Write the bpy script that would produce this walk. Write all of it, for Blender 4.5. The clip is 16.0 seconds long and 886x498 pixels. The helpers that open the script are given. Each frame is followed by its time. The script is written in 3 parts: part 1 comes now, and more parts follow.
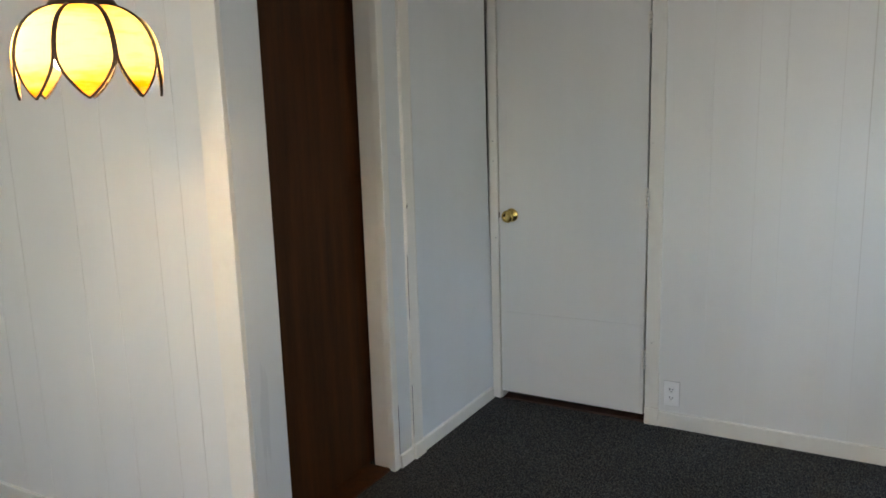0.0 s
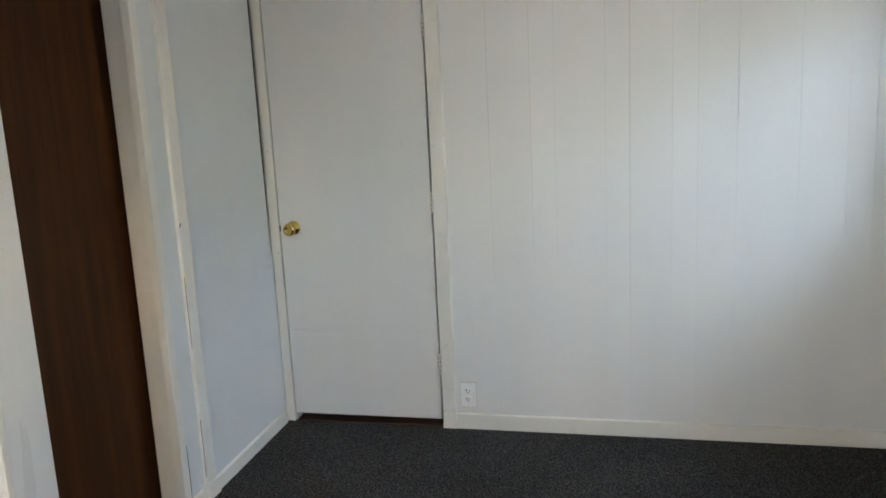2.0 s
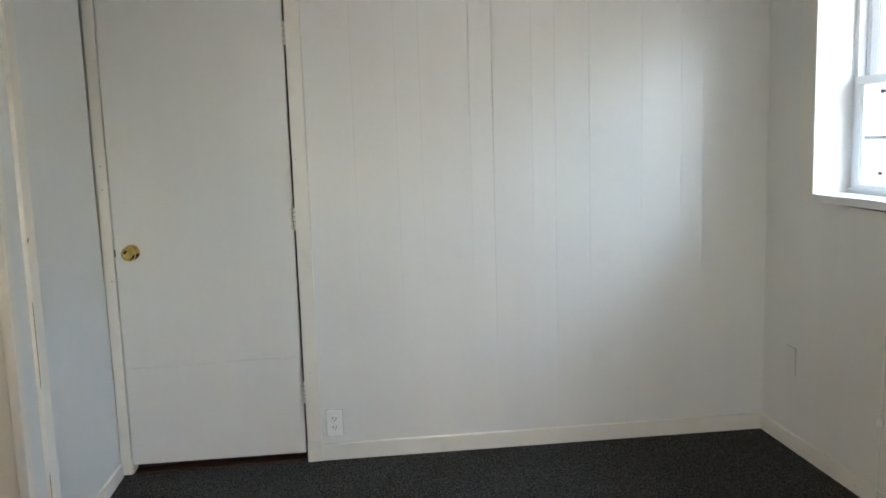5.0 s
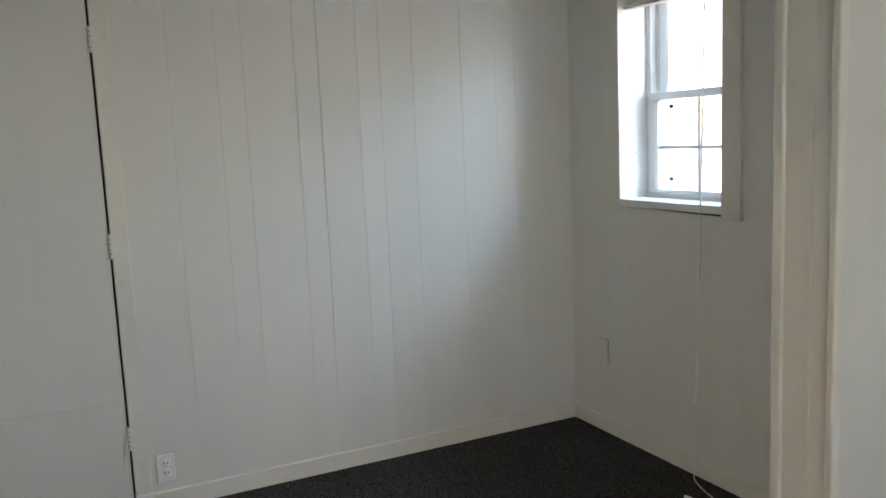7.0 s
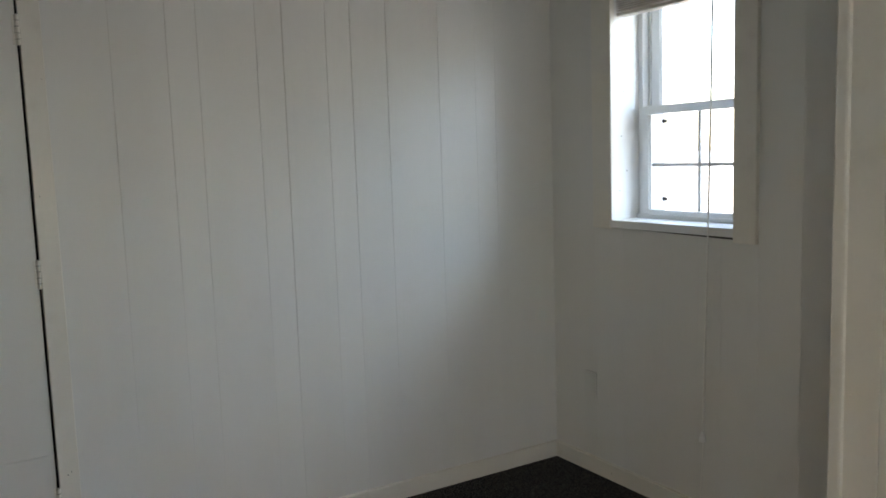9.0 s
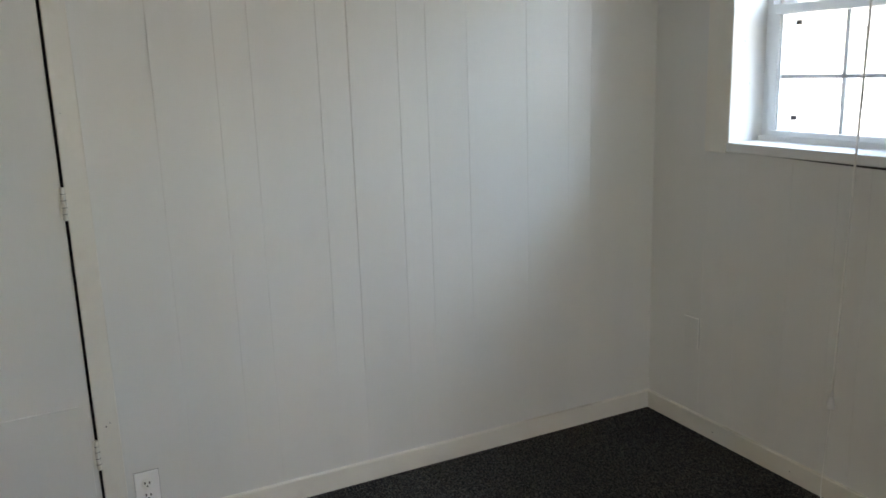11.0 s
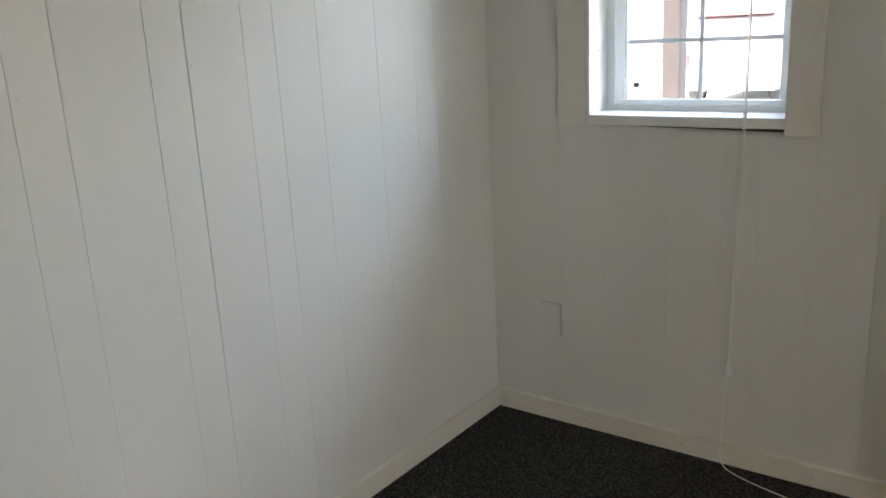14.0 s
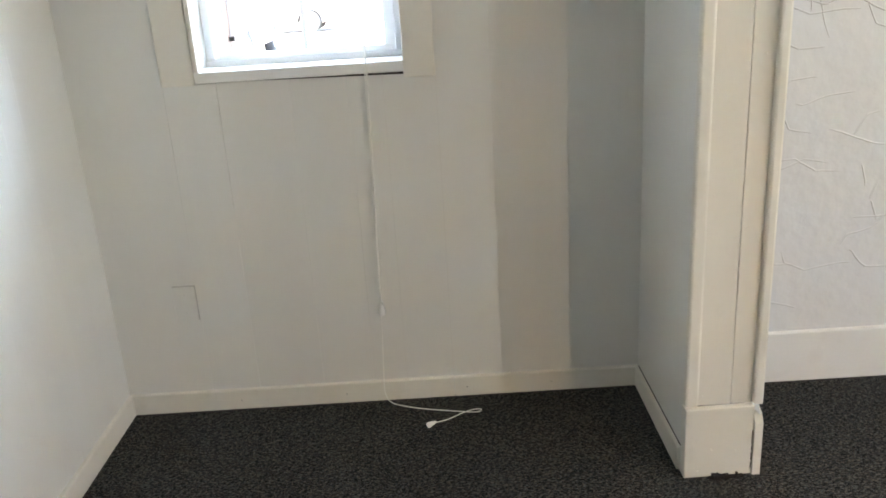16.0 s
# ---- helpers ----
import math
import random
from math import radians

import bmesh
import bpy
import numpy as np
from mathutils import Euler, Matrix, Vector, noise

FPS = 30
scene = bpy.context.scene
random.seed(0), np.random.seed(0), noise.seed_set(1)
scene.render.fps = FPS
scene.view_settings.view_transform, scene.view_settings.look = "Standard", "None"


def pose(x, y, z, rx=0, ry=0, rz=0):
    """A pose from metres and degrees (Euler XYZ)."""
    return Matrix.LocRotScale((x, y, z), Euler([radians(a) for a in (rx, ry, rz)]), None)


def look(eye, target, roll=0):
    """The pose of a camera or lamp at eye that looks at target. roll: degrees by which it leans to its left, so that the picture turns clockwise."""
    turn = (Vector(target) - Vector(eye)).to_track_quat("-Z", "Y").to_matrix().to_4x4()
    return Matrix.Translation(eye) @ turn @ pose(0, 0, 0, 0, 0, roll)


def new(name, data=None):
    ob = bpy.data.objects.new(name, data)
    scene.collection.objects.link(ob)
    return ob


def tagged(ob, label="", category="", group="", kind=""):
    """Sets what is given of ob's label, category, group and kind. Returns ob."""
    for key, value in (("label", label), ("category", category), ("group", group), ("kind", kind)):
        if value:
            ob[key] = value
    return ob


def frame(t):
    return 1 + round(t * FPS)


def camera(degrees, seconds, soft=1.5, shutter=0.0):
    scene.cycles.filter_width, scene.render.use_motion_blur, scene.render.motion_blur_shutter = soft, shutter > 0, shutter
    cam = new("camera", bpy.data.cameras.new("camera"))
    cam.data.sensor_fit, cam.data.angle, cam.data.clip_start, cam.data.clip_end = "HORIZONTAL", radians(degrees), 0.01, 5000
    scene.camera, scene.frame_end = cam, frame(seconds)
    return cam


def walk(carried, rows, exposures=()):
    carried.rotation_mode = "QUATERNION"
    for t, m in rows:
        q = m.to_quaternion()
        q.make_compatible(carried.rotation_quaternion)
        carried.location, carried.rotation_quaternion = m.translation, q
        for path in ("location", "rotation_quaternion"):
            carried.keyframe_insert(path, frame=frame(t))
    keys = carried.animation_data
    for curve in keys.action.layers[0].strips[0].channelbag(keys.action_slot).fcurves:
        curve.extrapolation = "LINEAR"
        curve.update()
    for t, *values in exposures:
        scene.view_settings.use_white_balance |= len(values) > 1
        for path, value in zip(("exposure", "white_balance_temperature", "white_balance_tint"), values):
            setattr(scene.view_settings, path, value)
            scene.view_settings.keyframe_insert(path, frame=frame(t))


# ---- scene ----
# ---- camera ----
cam = camera(57.0, 16.0, soft=1.7)
PATH = [
    (0, (0.13, -0.135, 1.572), (-0.845, 1.565, 1.178), -1.7),
    (0.5, (0.127, -0.141, 1.561), (-0.739, 1.622, 1.182), -2.5),
    (1, (0.096, -0.115, 1.55), (-0.63, 1.709, 1.168), -3.2),
    (1.5, (0.032, -0.105, 1.528), (-0.493, 1.787, 1.151), -2.9),
    (2, (0.002, -0.04, 1.546), (-0.45, 1.87, 1.158), -2.8),
    (2.5, (-0.086, -0.051, 1.518), (-0.356, 1.897, 1.155), -1.5),
    (3, (-0.119, -0.058, 1.463), (-0.374, 1.9, 1.14), -1.7),
    (5.3, (-0.679, 0.004, 1.364), (-0.358, 1.96, 1.098), -2.1),
    (5.5, (-0.706, 0.035, 1.362), (-0.315, 1.978, 1.096), -2.3),
    (6, (-0.769, 0.069, 1.363), (-0.169, 1.958, 1.093), -2.1),
    (6.5, (-0.962, 0.107, 1.368), (-0.239, 1.954, 1.11), -2.3),
    (7, (-1.052, 0.162, 1.408), (-0.19, 1.946, 1.135), -2.5),
    (7.5, (-1.041, 0.202, 1.374), (-0.107, 1.952, 1.116), -3.0),
    (8, (-1.035, 0.303, 1.374), (-0.077, 2.041, 1.125), -3.5),
    (8.5, (-1.071, 0.441, 1.402), (-0.037, 2.136, 1.16), -2.4),
    (9, (-1.089, 0.576, 1.385), (-0.057, 2.274, 1.158), -1.9),
    (9.5, (-1.078, 0.661, 1.392), (-0.237, 2.46, 1.154), -2.3),
    (9.7, (-1.075, 0.706, 1.398), (-0.254, 2.503, 1.086), -2.2),
    (11.8, (-0.841, 1.249, 1.38), (0.165, 2.909, 0.897), -3.0),
    (12, (-0.889, 1.34, 1.379), (0.228, 2.928, 0.901), -2.4),
    (12.5, (-0.952, 1.451, 1.391), (0.245, 2.979, 0.906), -2.7),
    (13, (-1.04, 1.573, 1.379), (0.221, 3.048, 0.899), -2.6),
    (13.5, (-1.092, 1.687, 1.388), (0.277, 3.056, 0.888), -2.4),
    (14, (-1.181, 1.847, 1.386), (0.364, 3.007, 0.87), -3.0),
    (14.5, (-1.208, 1.957, 1.352), (0.501, 2.86, 0.839), -3.2),
    (15, (-1.21, 2.073, 1.36), (0.613, 2.666, 0.79), -4.5),
    (15.5, (-1.195, 2.197, 1.361), (0.684, 2.481, 0.735), -3.6),
    (16, (-1.204, 2.34, 1.35), (0.687, 2.349, 0.699), -3.6),
]
walk(cam, [(t, look(eye, target, roll)) for t, eye, target, roll in PATH],
     exposures=[(0.0, 3.55, 6950, 13), (1.0, 3.75, 6900, 13), (2.0, 3.88, 6950, 13), (5.5, 3.85, 7100, 13), (7.0, 3.4, 7100, 13), (9.0, 3.05, 7150, 13), (12.0, 3.55, 7150, 13), (14.0, 3.55, 7350, 14), (15.0, 3.88, 7500, 14), (16.0, 4.55, 7250, 14)])

# ---- world, sun and large lights ----
world = bpy.data.worlds.new("world")
scene.world = world
world.use_nodes = True
wn = world.node_tree
sky = wn.nodes.new("ShaderNodeTexSky")
sky.sky_type, sky.sun_disc = "NISHITA", False
sky.sun_elevation, sky.sun_rotation = radians(49), radians(-17)
wn.links.new(sky.outputs["Color"], wn.nodes["Background"].inputs["Color"])
wn.nodes["Background"].inputs["Strength"].default_value = 0.15


def lamp(name, kind, energy, color, m, **more):
    data = bpy.data.lights.new(name, kind)
    data.energy, data.color = energy, color
    if kind == "AREA":
        data.shape, data.size, data.size_y = "RECTANGLE", more["w"], more["h"]
    elif kind == "SUN":
        data.angle = radians(0.5)
    else:
        data.shadow_soft_size = more["r"]
    ob = new(name, data)
    ob.matrix_world = m
    return ob


lamp("sun", "SUN", 3.6, (1.0, 0.95, 0.88), look((-3, 10, 12), (0, 0, 0)))
# daylight lamps at unseen front-room openings; the south and east ones are added fill
lamp("west_daylight", "AREA", 1.65, (0.96, 0.97, 0.96), look((-3.46, -1.74, 1.5), (0, -1.74, 1.5)), w=0.38, h=1.1)
lamp("south_fill", "AREA", 0.22, (0.96, 0.97, 0.96), look((-0.86, -2.26, 1.45), (0.10, 3.42, 1.70)), w=0.6, h=1.0).data.spread = radians(70)
lamp("east_fill", "AREA", 0.80, (0.95, 0.97, 1.0), look((1.26, -1.1, 1.5), (0, -0.75, 1.4)), w=0.86, h=1.1)
# added lamp for the yard's open sky, through the window under the raised blind
lamp("sky_stand_in", "AREA", 172.0, (0.59, 0.78, 1.0), look((6.4, -1.7, 5.60), (-1.0, -1.7, 2.60)), w=10.6, h=4.4)
LAMP = Vector((-1.244, 0.923, 1.568))
lamp("bulb_light", "POINT", 10.5, (1.0, 0.73, 0.42), pose(LAMP.x - 0.022, LAMP.y - 0.030, LAMP.z + 0.074), r=0.030)


# ---- materials ----
def material(name, color, rough=0.5, metal=0.0, vary=0.06, scale=3.0, fine=120.0, bump=0.1, stretch=(1, 1, 1),
             dirt=None, dirt_amount=0.0, random_tint=0.0, dist=0.002):
    """Painted or plain surface: broad blotches, fine grain, optional dirt and a tint for each object."""
    m = bpy.data.materials.new(name)
    m.use_nodes = True
    t = m.node_tree
    n, l = t.nodes, t.links
    b = n["Principled BSDF"]
    b.inputs["Metallic"].default_value = metal
    co = n.new("ShaderNodeTexCoord")
    mp = n.new("ShaderNodeMapping")
    mp.inputs["Scale"].default_value = stretch
    l.new(co.outputs["Object"], mp.inputs["Vector"])
    big = n.new("ShaderNodeTexNoise")
    big.inputs["Scale"].default_value, big.inputs["Detail"].default_value = scale, 5.0
    small = n.new("ShaderNodeTexNoise")
    small.inputs["Scale"].default_value, small.inputs["Detail"].default_value = fine, 3.0
    l.new(mp.outputs[0], big.inputs["Vector"])
    l.new(mp.outputs[0], small.inputs["Vector"])
    add = n.new("ShaderNodeMath")
    add.operation = "MULTIPLY_ADD"
    add.inputs[1].default_value = 0.35
    l.new(small.outputs["Fac"], add.inputs[0])
    l.new(big.outputs["Fac"], add.inputs[2])
    ramp = n.new("ShaderNodeMapRange")
    ramp.inputs["From Min"].default_value, ramp.inputs["From Max"].default_value = 0.35, 1.0
    ramp.inputs["To Min"].default_value, ramp.inputs["To Max"].default_value = 1 - vary, 1 + vary
    l.new(add.outputs[0], ramp.inputs["Value"])
    last = ramp.outputs[0]
    if random_tint:
        info = n.new("ShaderNodeObjectInfo")
        r = n.new("ShaderNodeMapRange")
        r.inputs["To Min"].default_value, r.inputs["To Max"].default_value = 1 - random_tint, 1 + random_tint
        l.new(info.outputs["Random"], r.inputs["Value"])
        mul = n.new("ShaderNodeMath")
        mul.operation = "MULTIPLY"
        l.new(last, mul.inputs[0])
        l.new(r.outputs[0], mul.inputs[1])
        last = mul.outputs[0]
    col = n.new("ShaderNodeVectorMath")
    col.operation = "SCALE"
    col.inputs[0].default_value = color
    l.new(last, col.inputs["Scale"])
    out = col.outputs[0]
    if dirt:
        dn = n.new("ShaderNodeTexNoise")
        dn.inputs["Scale"].default_value, dn.inputs["Detail"].default_value = 9.0, 8.0
        l.new(co.outputs["Object"], dn.inputs["Vector"])
        dr = n.new("ShaderNodeMapRange")
        dr.inputs["From Min"].default_value, dr.inputs["From Max"].default_value = 0.58, 0.75
        dr.inputs["To Max"].default_value = dirt_amount
        l.new(dn.outputs["Fac"], dr.inputs["Value"])
        mix = n.new("ShaderNodeMix")
        mix.data_type = "RGBA"
        l.new(dr.outputs[0], mix.inputs["Factor"])
        l.new(out, mix.inputs["A"])
        mix.inputs["B"].default_value = (*dirt, 1)
        out = mix.outputs["Result"]
    l.new(out, b.inputs["Base Color"])
    rr = n.new("ShaderNodeMapRange")
    rr.inputs["To Min"].default_value, rr.inputs["To Max"].default_value = rough - 0.08, min(1.0, rough + 0.08)
    l.new(big.outputs["Fac"], rr.inputs["Value"])
    l.new(rr.outputs[0], b.inputs["Roughness"])
    if bump:
        bp = n.new("ShaderNodeBump")
        bp.inputs["Strength"].default_value, bp.inputs["Distance"].default_value = bump, dist
        l.new(add.outputs[0], bp.inputs["Height"])
        l.new(bp.outputs[0], b.inputs["Normal"])
    return m


PANEL = material("panel_paint", (0.74, 0.735, 0.70), 0.42, vary=0.025, scale=1.3, fine=60, bump=0.25, stretch=(6, 6, 0.35),
                 dirt=(0.60, 0.585, 0.54), dirt_amount=0.10, random_tint=0.006, dist=0.0015)
WALLP = material("wall_paint", (0.73, 0.725, 0.69), 0.5, vary=0.03, scale=2.2, fine=90, bump=0.2, dirt=(0.6, 0.58, 0.53), dirt_amount=0.10)
WESTP = material("west_panel_paint", (0.70, 0.715, 0.70), 0.30, vary=0.03, scale=1.5, fine=60, bump=0.25, stretch=(6, 6, 0.35),
                 dirt=(0.58, 0.58, 0.55), dirt_amount=0.12)
DOORP = material("door_paint", (0.72, 0.715, 0.68), 0.38, vary=0.02, scale=2.0, fine=40, bump=0.22, stretch=(7, 7, 0.5),
                 dirt=(0.60, 0.58, 0.53), dirt_amount=0.08)
TRIM = material("trim_paint", (0.765, 0.738, 0.665), 0.34, vary=0.04, scale=4.0, fine=70, bump=0.3,
                dirt=(0.52, 0.47, 0.38), dirt_amount=0.22, dist=0.0015)
SASHM = material("sash_vinyl", (0.82, 0.83, 0.82), 0.3, vary=0.02, bump=0.05)
JAMBM = material("jamb_paint", (0.80, 0.80, 0.78), 0.36, vary=0.04, scale=5, bump=0.25, dirt=(0.55, 0.53, 0.47), dirt_amount=0.15)
GROOVE = material("groove", (0.62, 0.60, 0.555), 0.8, vary=0.1, bump=0.0)
# dark colour painted as thin shade lines: plaster lips, plate edges, window bead
SHADE = material("shade_line", (0.40, 0.39, 0.38), 0.9, vary=0.2, bump=0.0)
GAP = material("dark_gap", (0.02, 0.017, 0.014), 0.9, vary=0.1, bump=0.0)
CEIL = material("ceiling_paint", (0.78, 0.77, 0.73), 0.8, vary=0.03, bump=0.2)
DARKW = material("dark_stained_wood", (0.060, 0.021, 0.006), 0.5, vary=0.55, scale=2.2, fine=22, bump=0.25, stretch=(9, 9, 0.55))
SUBFL = material("bare_wood", (0.05, 0.021, 0.012), 0.7, vary=0.4, scale=14, fine=80, bump=0.3, stretch=(0.6, 6, 6))
BRASS = material("polished_brass", (0.74, 0.52, 0.17), 0.12, metal=1.0, vary=0.05, bump=0.0)
LEAD = material("dark_bronze", (0.055, 0.035, 0.022), 0.45, metal=0.7, vary=0.2, bump=0.1)
PLATE = material("white_plastic", (0.86, 0.86, 0.84), 0.32, vary=0.015, bump=0.0)
SLOT = material("black_slot", (0.015, 0.015, 0.015), 0.6, vary=0.0, bump=0.0)
SLAT = material("blind_slat", (0.60, 0.55, 0.48), 0.42, vary=0.08, bump=0.1, stretch=(1, 0.2, 1))
CORDM = material("white_cord", (0.88, 0.87, 0.83), 0.7, vary=0.04, fine=900, bump=0.3)
POSTM = material("weathered_post", (0.085, 0.072, 0.068), 0.85, vary=0.2, scale=3, fine=40, bump=0.4, stretch=(5, 5, 0.4))
CONC = material("concrete_ground", (0.42, 0.41, 0.38), 0.9, vary=0.12, scale=0.6, fine=25, bump=0.2)
SIDING = material("house_siding", (0.62, 0.62, 0.60), 0.8, vary=0.05, bump=0.1)
ROOFM = material("grey_shingles", (0.20, 0.20, 0.21), 0.9, vary=0.2, bump=0.2)
BRICKM = material("house_brick", (0.46, 0.34, 0.29), 0.85, vary=0.2, fine=60, bump=0.3, random_tint=0.15)
CARW = material("white_car_paint", (0.42, 0.42, 0.42), 0.2, vary=0.01, bump=0.0)
CARS = material("silver_car_paint", (0.50, 0.51, 0.53), 0.22, metal=0.4, vary=0.01, bump=0.0)
TYRE = material("tyre_rubber", (0.10, 0.10, 0.10), 0.85, vary=0.1, bump=0.1)
RIMM = material("wheel_alloy", (0.55, 0.55, 0.56), 0.3, metal=0.9, vary=0.03, bump=0.0)
CARG = material("car_glass", (0.26, 0.28, 0.29), 0.08, vary=0.0, bump=0.0)
REDL = material("red_tail_lens", (0.36, 0.15, 0.15), 0.2, vary=0.0, bump=0.0)
BUMP = material("grey_bumper", (0.28, 0.28, 0.285), 0.5, vary=0.05, bump=0.0)
BINM = material("grey_bin_plastic", (0.15, 0.155, 0.165), 0.55, vary=0.1, bump=0.05)


def carpet_material():
    """Charcoal loop carpet: tufts in near-black and grey, with broad traffic shading."""
    m = bpy.data.materials.new("charcoal_carpet")
    m.use_nodes = True
    n, l = m.node_tree.nodes, m.node_tree.links
    b = n["Principled BSDF"]
    co = n.new("ShaderNodeTexCoord")
    tuft = n.new("ShaderNodeTexVoronoi")
    tuft.inputs["Scale"].default_value = 400
    speck = n.new("ShaderNodeTexNoise")
    speck.inputs["Scale"].default_value, speck.inputs["Detail"].default_value = 155, 6
    broad = n.new("ShaderNodeTexNoise")
    broad.inputs["Scale"].default_value, broad.inputs["Detail"].default_value = 2.5, 5
    rows = n.new("ShaderNodeMapping")
    rows.inputs["Scale"].default_value = (1.0, 0.55, 1.0)
    rows.inputs["Rotation"].default_value = (0, 0, 0.35)
    l.new(co.outputs["Object"], rows.inputs["Vector"])
    for q in (tuft, speck):
        l.new(rows.outputs[0], q.inputs["Vector"])
    l.new(co.outputs["Object"], broad.inputs["Vector"])
    ramp = n.new("ShaderNodeValToRGB")
    e = ramp.color_ramp.elements
    e[0].position, e[0].color = 0.42, (0.008, 0.008, 0.009, 1)
    e[1].position, e[1].color = 0.84, (0.110, 0.104, 0.101, 1)
    mid = e.new(0.63)
    mid.color = (0.030, 0.030, 0.031, 1)
    sep = n.new("ShaderNodeSeparateColor")
    l.new(tuft.outputs["Color"], sep.inputs[0])
    mixv = n.new("ShaderNodeMath")
    mixv.operation = "MULTIPLY_ADD"
    mixv.inputs[1].default_value = 0.42
    l.new(sep.outputs[0], mixv.inputs[0])
    half = n.new("ShaderNodeMath")
    half.operation = "MULTIPLY"
    half.inputs[1].default_value = 0.85
    l.new(speck.outputs["Fac"], half.inputs[0])
    l.new(half.outputs[0], mixv.inputs[2])
    l.new(mixv.outputs[0], ramp.inputs["Fac"])
    r = n.new("ShaderNodeMapRange")
    r.inputs["To Min"].default_value, r.inputs["To Max"].default_value = 0.72, 1.28
    l.new(broad.outputs["Fac"], r.inputs["Value"])
    sc = n.new("ShaderNodeVectorMath")
    sc.operation = "SCALE"
    l.new(ramp.outputs["Color"], sc.inputs[0])
    l.new(r.outputs[0], sc.inputs["Scale"])
    yarn = n.new("ShaderNodeMix")
    yarn.data_type = "RGBA"
    yarn.inputs["A"].default_value, yarn.inputs["B"].default_value = (1.12, 1.0, 0.86, 1), (0.86, 1.0, 1.08, 1)
    l.new(sep.outputs[1], yarn.inputs["Factor"])
    tint = n.new("ShaderNodeVectorMath")
    tint.operation = "MULTIPLY"
    l.new(sc.outputs[0], tint.inputs[0])
    l.new(yarn.outputs["Result"], tint.inputs[1])
    l.new(tint.outputs[0], b.inputs["Base Color"])
    b.inputs["Roughness"].default_value = 0.95
    b.inputs["Specular IOR Level"].default_value = 0.1
    bp = n.new("ShaderNodeBump")
    bp.inputs["Strength"].default_value, bp.inputs["Distance"].default_value = 0.9, 0.004
    l.new(mixv.outputs[0], bp.inputs["Height"])
    l.new(bp.outputs[0], b.inputs["Normal"])
    return m


def plaster_material():
    """White trowelled plaster, softly uneven."""
    m = material("trowelled_plaster", (0.70, 0.71, 0.72), 0.6, vary=0.02, bump=0.0)
    n, l = m.node_tree.nodes, m.node_tree.links
    co = n.new("ShaderNodeTexCoord")
    grain = n.new("ShaderNodeTexNoise")
    grain.inputs["Scale"].default_value, grain.inputs["Detail"].default_value = 22, 8
    l.new(co.outputs["Object"], grain.inputs["Vector"])
    bp = n.new("ShaderNodeBump")
    bp.inputs["Strength"].default_value, bp.inputs["Distance"].default_value = 0.8, 0.005
    l.new(grain.outputs["Fac"], bp.inputs["Height"])
    l.new(bp.outputs[0], n["Principled BSDF"].inputs["Normal"])
    return m


def petal_material():
    """Cream and amber streaked art glass that lets the bulb's light through."""
    m = bpy.data.materials.new("amber_art_glass")
    m.use_nodes = True
    n, l = m.node_tree.nodes, m.node_tree.links
    co = n.new("ShaderNodeTexCoord")
    mp = n.new("ShaderNodeMapping")
    mp.inputs["Scale"].default_value = (8, 8, 40)
    nz = n.new("ShaderNodeTexNoise")
    nz.inputs["Scale"].default_value, nz.inputs["Detail"].default_value = 1.6, 4
    l.new(co.outputs["Object"], mp.inputs["Vector"])
    l.new(mp.outputs[0], nz.inputs["Vector"])
    ramp = n.new("ShaderNodeValToRGB")
    e = ramp.color_ramp.elements
    e[0].position, e[0].color = 0.32, (0.72, 0.35, 0.024, 1)
    e[1].position, e[1].color = 0.78, (0.80, 0.71, 0.48, 1)
    # amber at the crown and towards the tip; cream between paints bulb glow
    sep = n.new("ShaderNodeSeparateXYZ")
    l.new(co.outputs["Object"], sep.inputs[0])
    away = n.new("ShaderNodeMath")
    away.operation = "SUBTRACT"
    away.inputs[1].default_value = 0.100
    l.new(sep.outputs["Z"], away.inputs[0])
    size = n.new("ShaderNodeMath")
    size.operation = "ABSOLUTE"
    l.new(away.outputs[0], size.inputs[0])
    glow_band = n.new("ShaderNodeMapRange")
    glow_band.inputs["From Min"].default_value, glow_band.inputs["From Max"].default_value = 0.040, 0.090
    glow_band.inputs["To Min"].default_value, glow_band.inputs["To Max"].default_value = 0.30, -0.22
    l.new(size.outputs[0], glow_band.inputs["Value"])
    both = n.new("ShaderNodeMath")
    both.operation = "ADD"
    l.new(nz.outputs["Fac"], both.inputs[0])
    l.new(glow_band.outputs[0], both.inputs[1])
    l.new(both.outputs[0], ramp.inputs["Fac"])
    tr = n.new("ShaderNodeBsdfTranslucent")
    pr = n["Principled BSDF"]
    pr.inputs["Roughness"].default_value = 0.2
    l.new(ramp.outputs["Color"], tr.inputs["Color"])
    l.new(ramp.outputs["Color"], pr.inputs["Base Color"])
    mix = n.new("ShaderNodeMixShader")
    mix.inputs["Fac"].default_value = 0.12
    l.new(tr.outputs[0], mix.inputs[1])
    l.new(pr.outputs[0], mix.inputs[2])
    l.new(mix.outputs[0], n["Material Output"].inputs["Surface"])
    return m


def glass_material():
    m = bpy.data.materials.new("window_glass")
    m.use_nodes = True
    b = m.node_tree.nodes["Principled BSDF"]
    b.inputs["Transmission Weight"].default_value = 1.0
    b.inputs["Roughness"].default_value = 0.0
    b.inputs["IOR"].default_value = 1.02
    return m


def bulb_material():
    m = bpy.data.materials.new("lit_bulb")
    m.use_nodes = True
    b = m.node_tree.nodes["Principled BSDF"]
    b.inputs["Emission Color"].default_value = (1.0, 0.75, 0.42, 1)
    b.inputs["Emission Strength"].default_value = 6.0
    return m


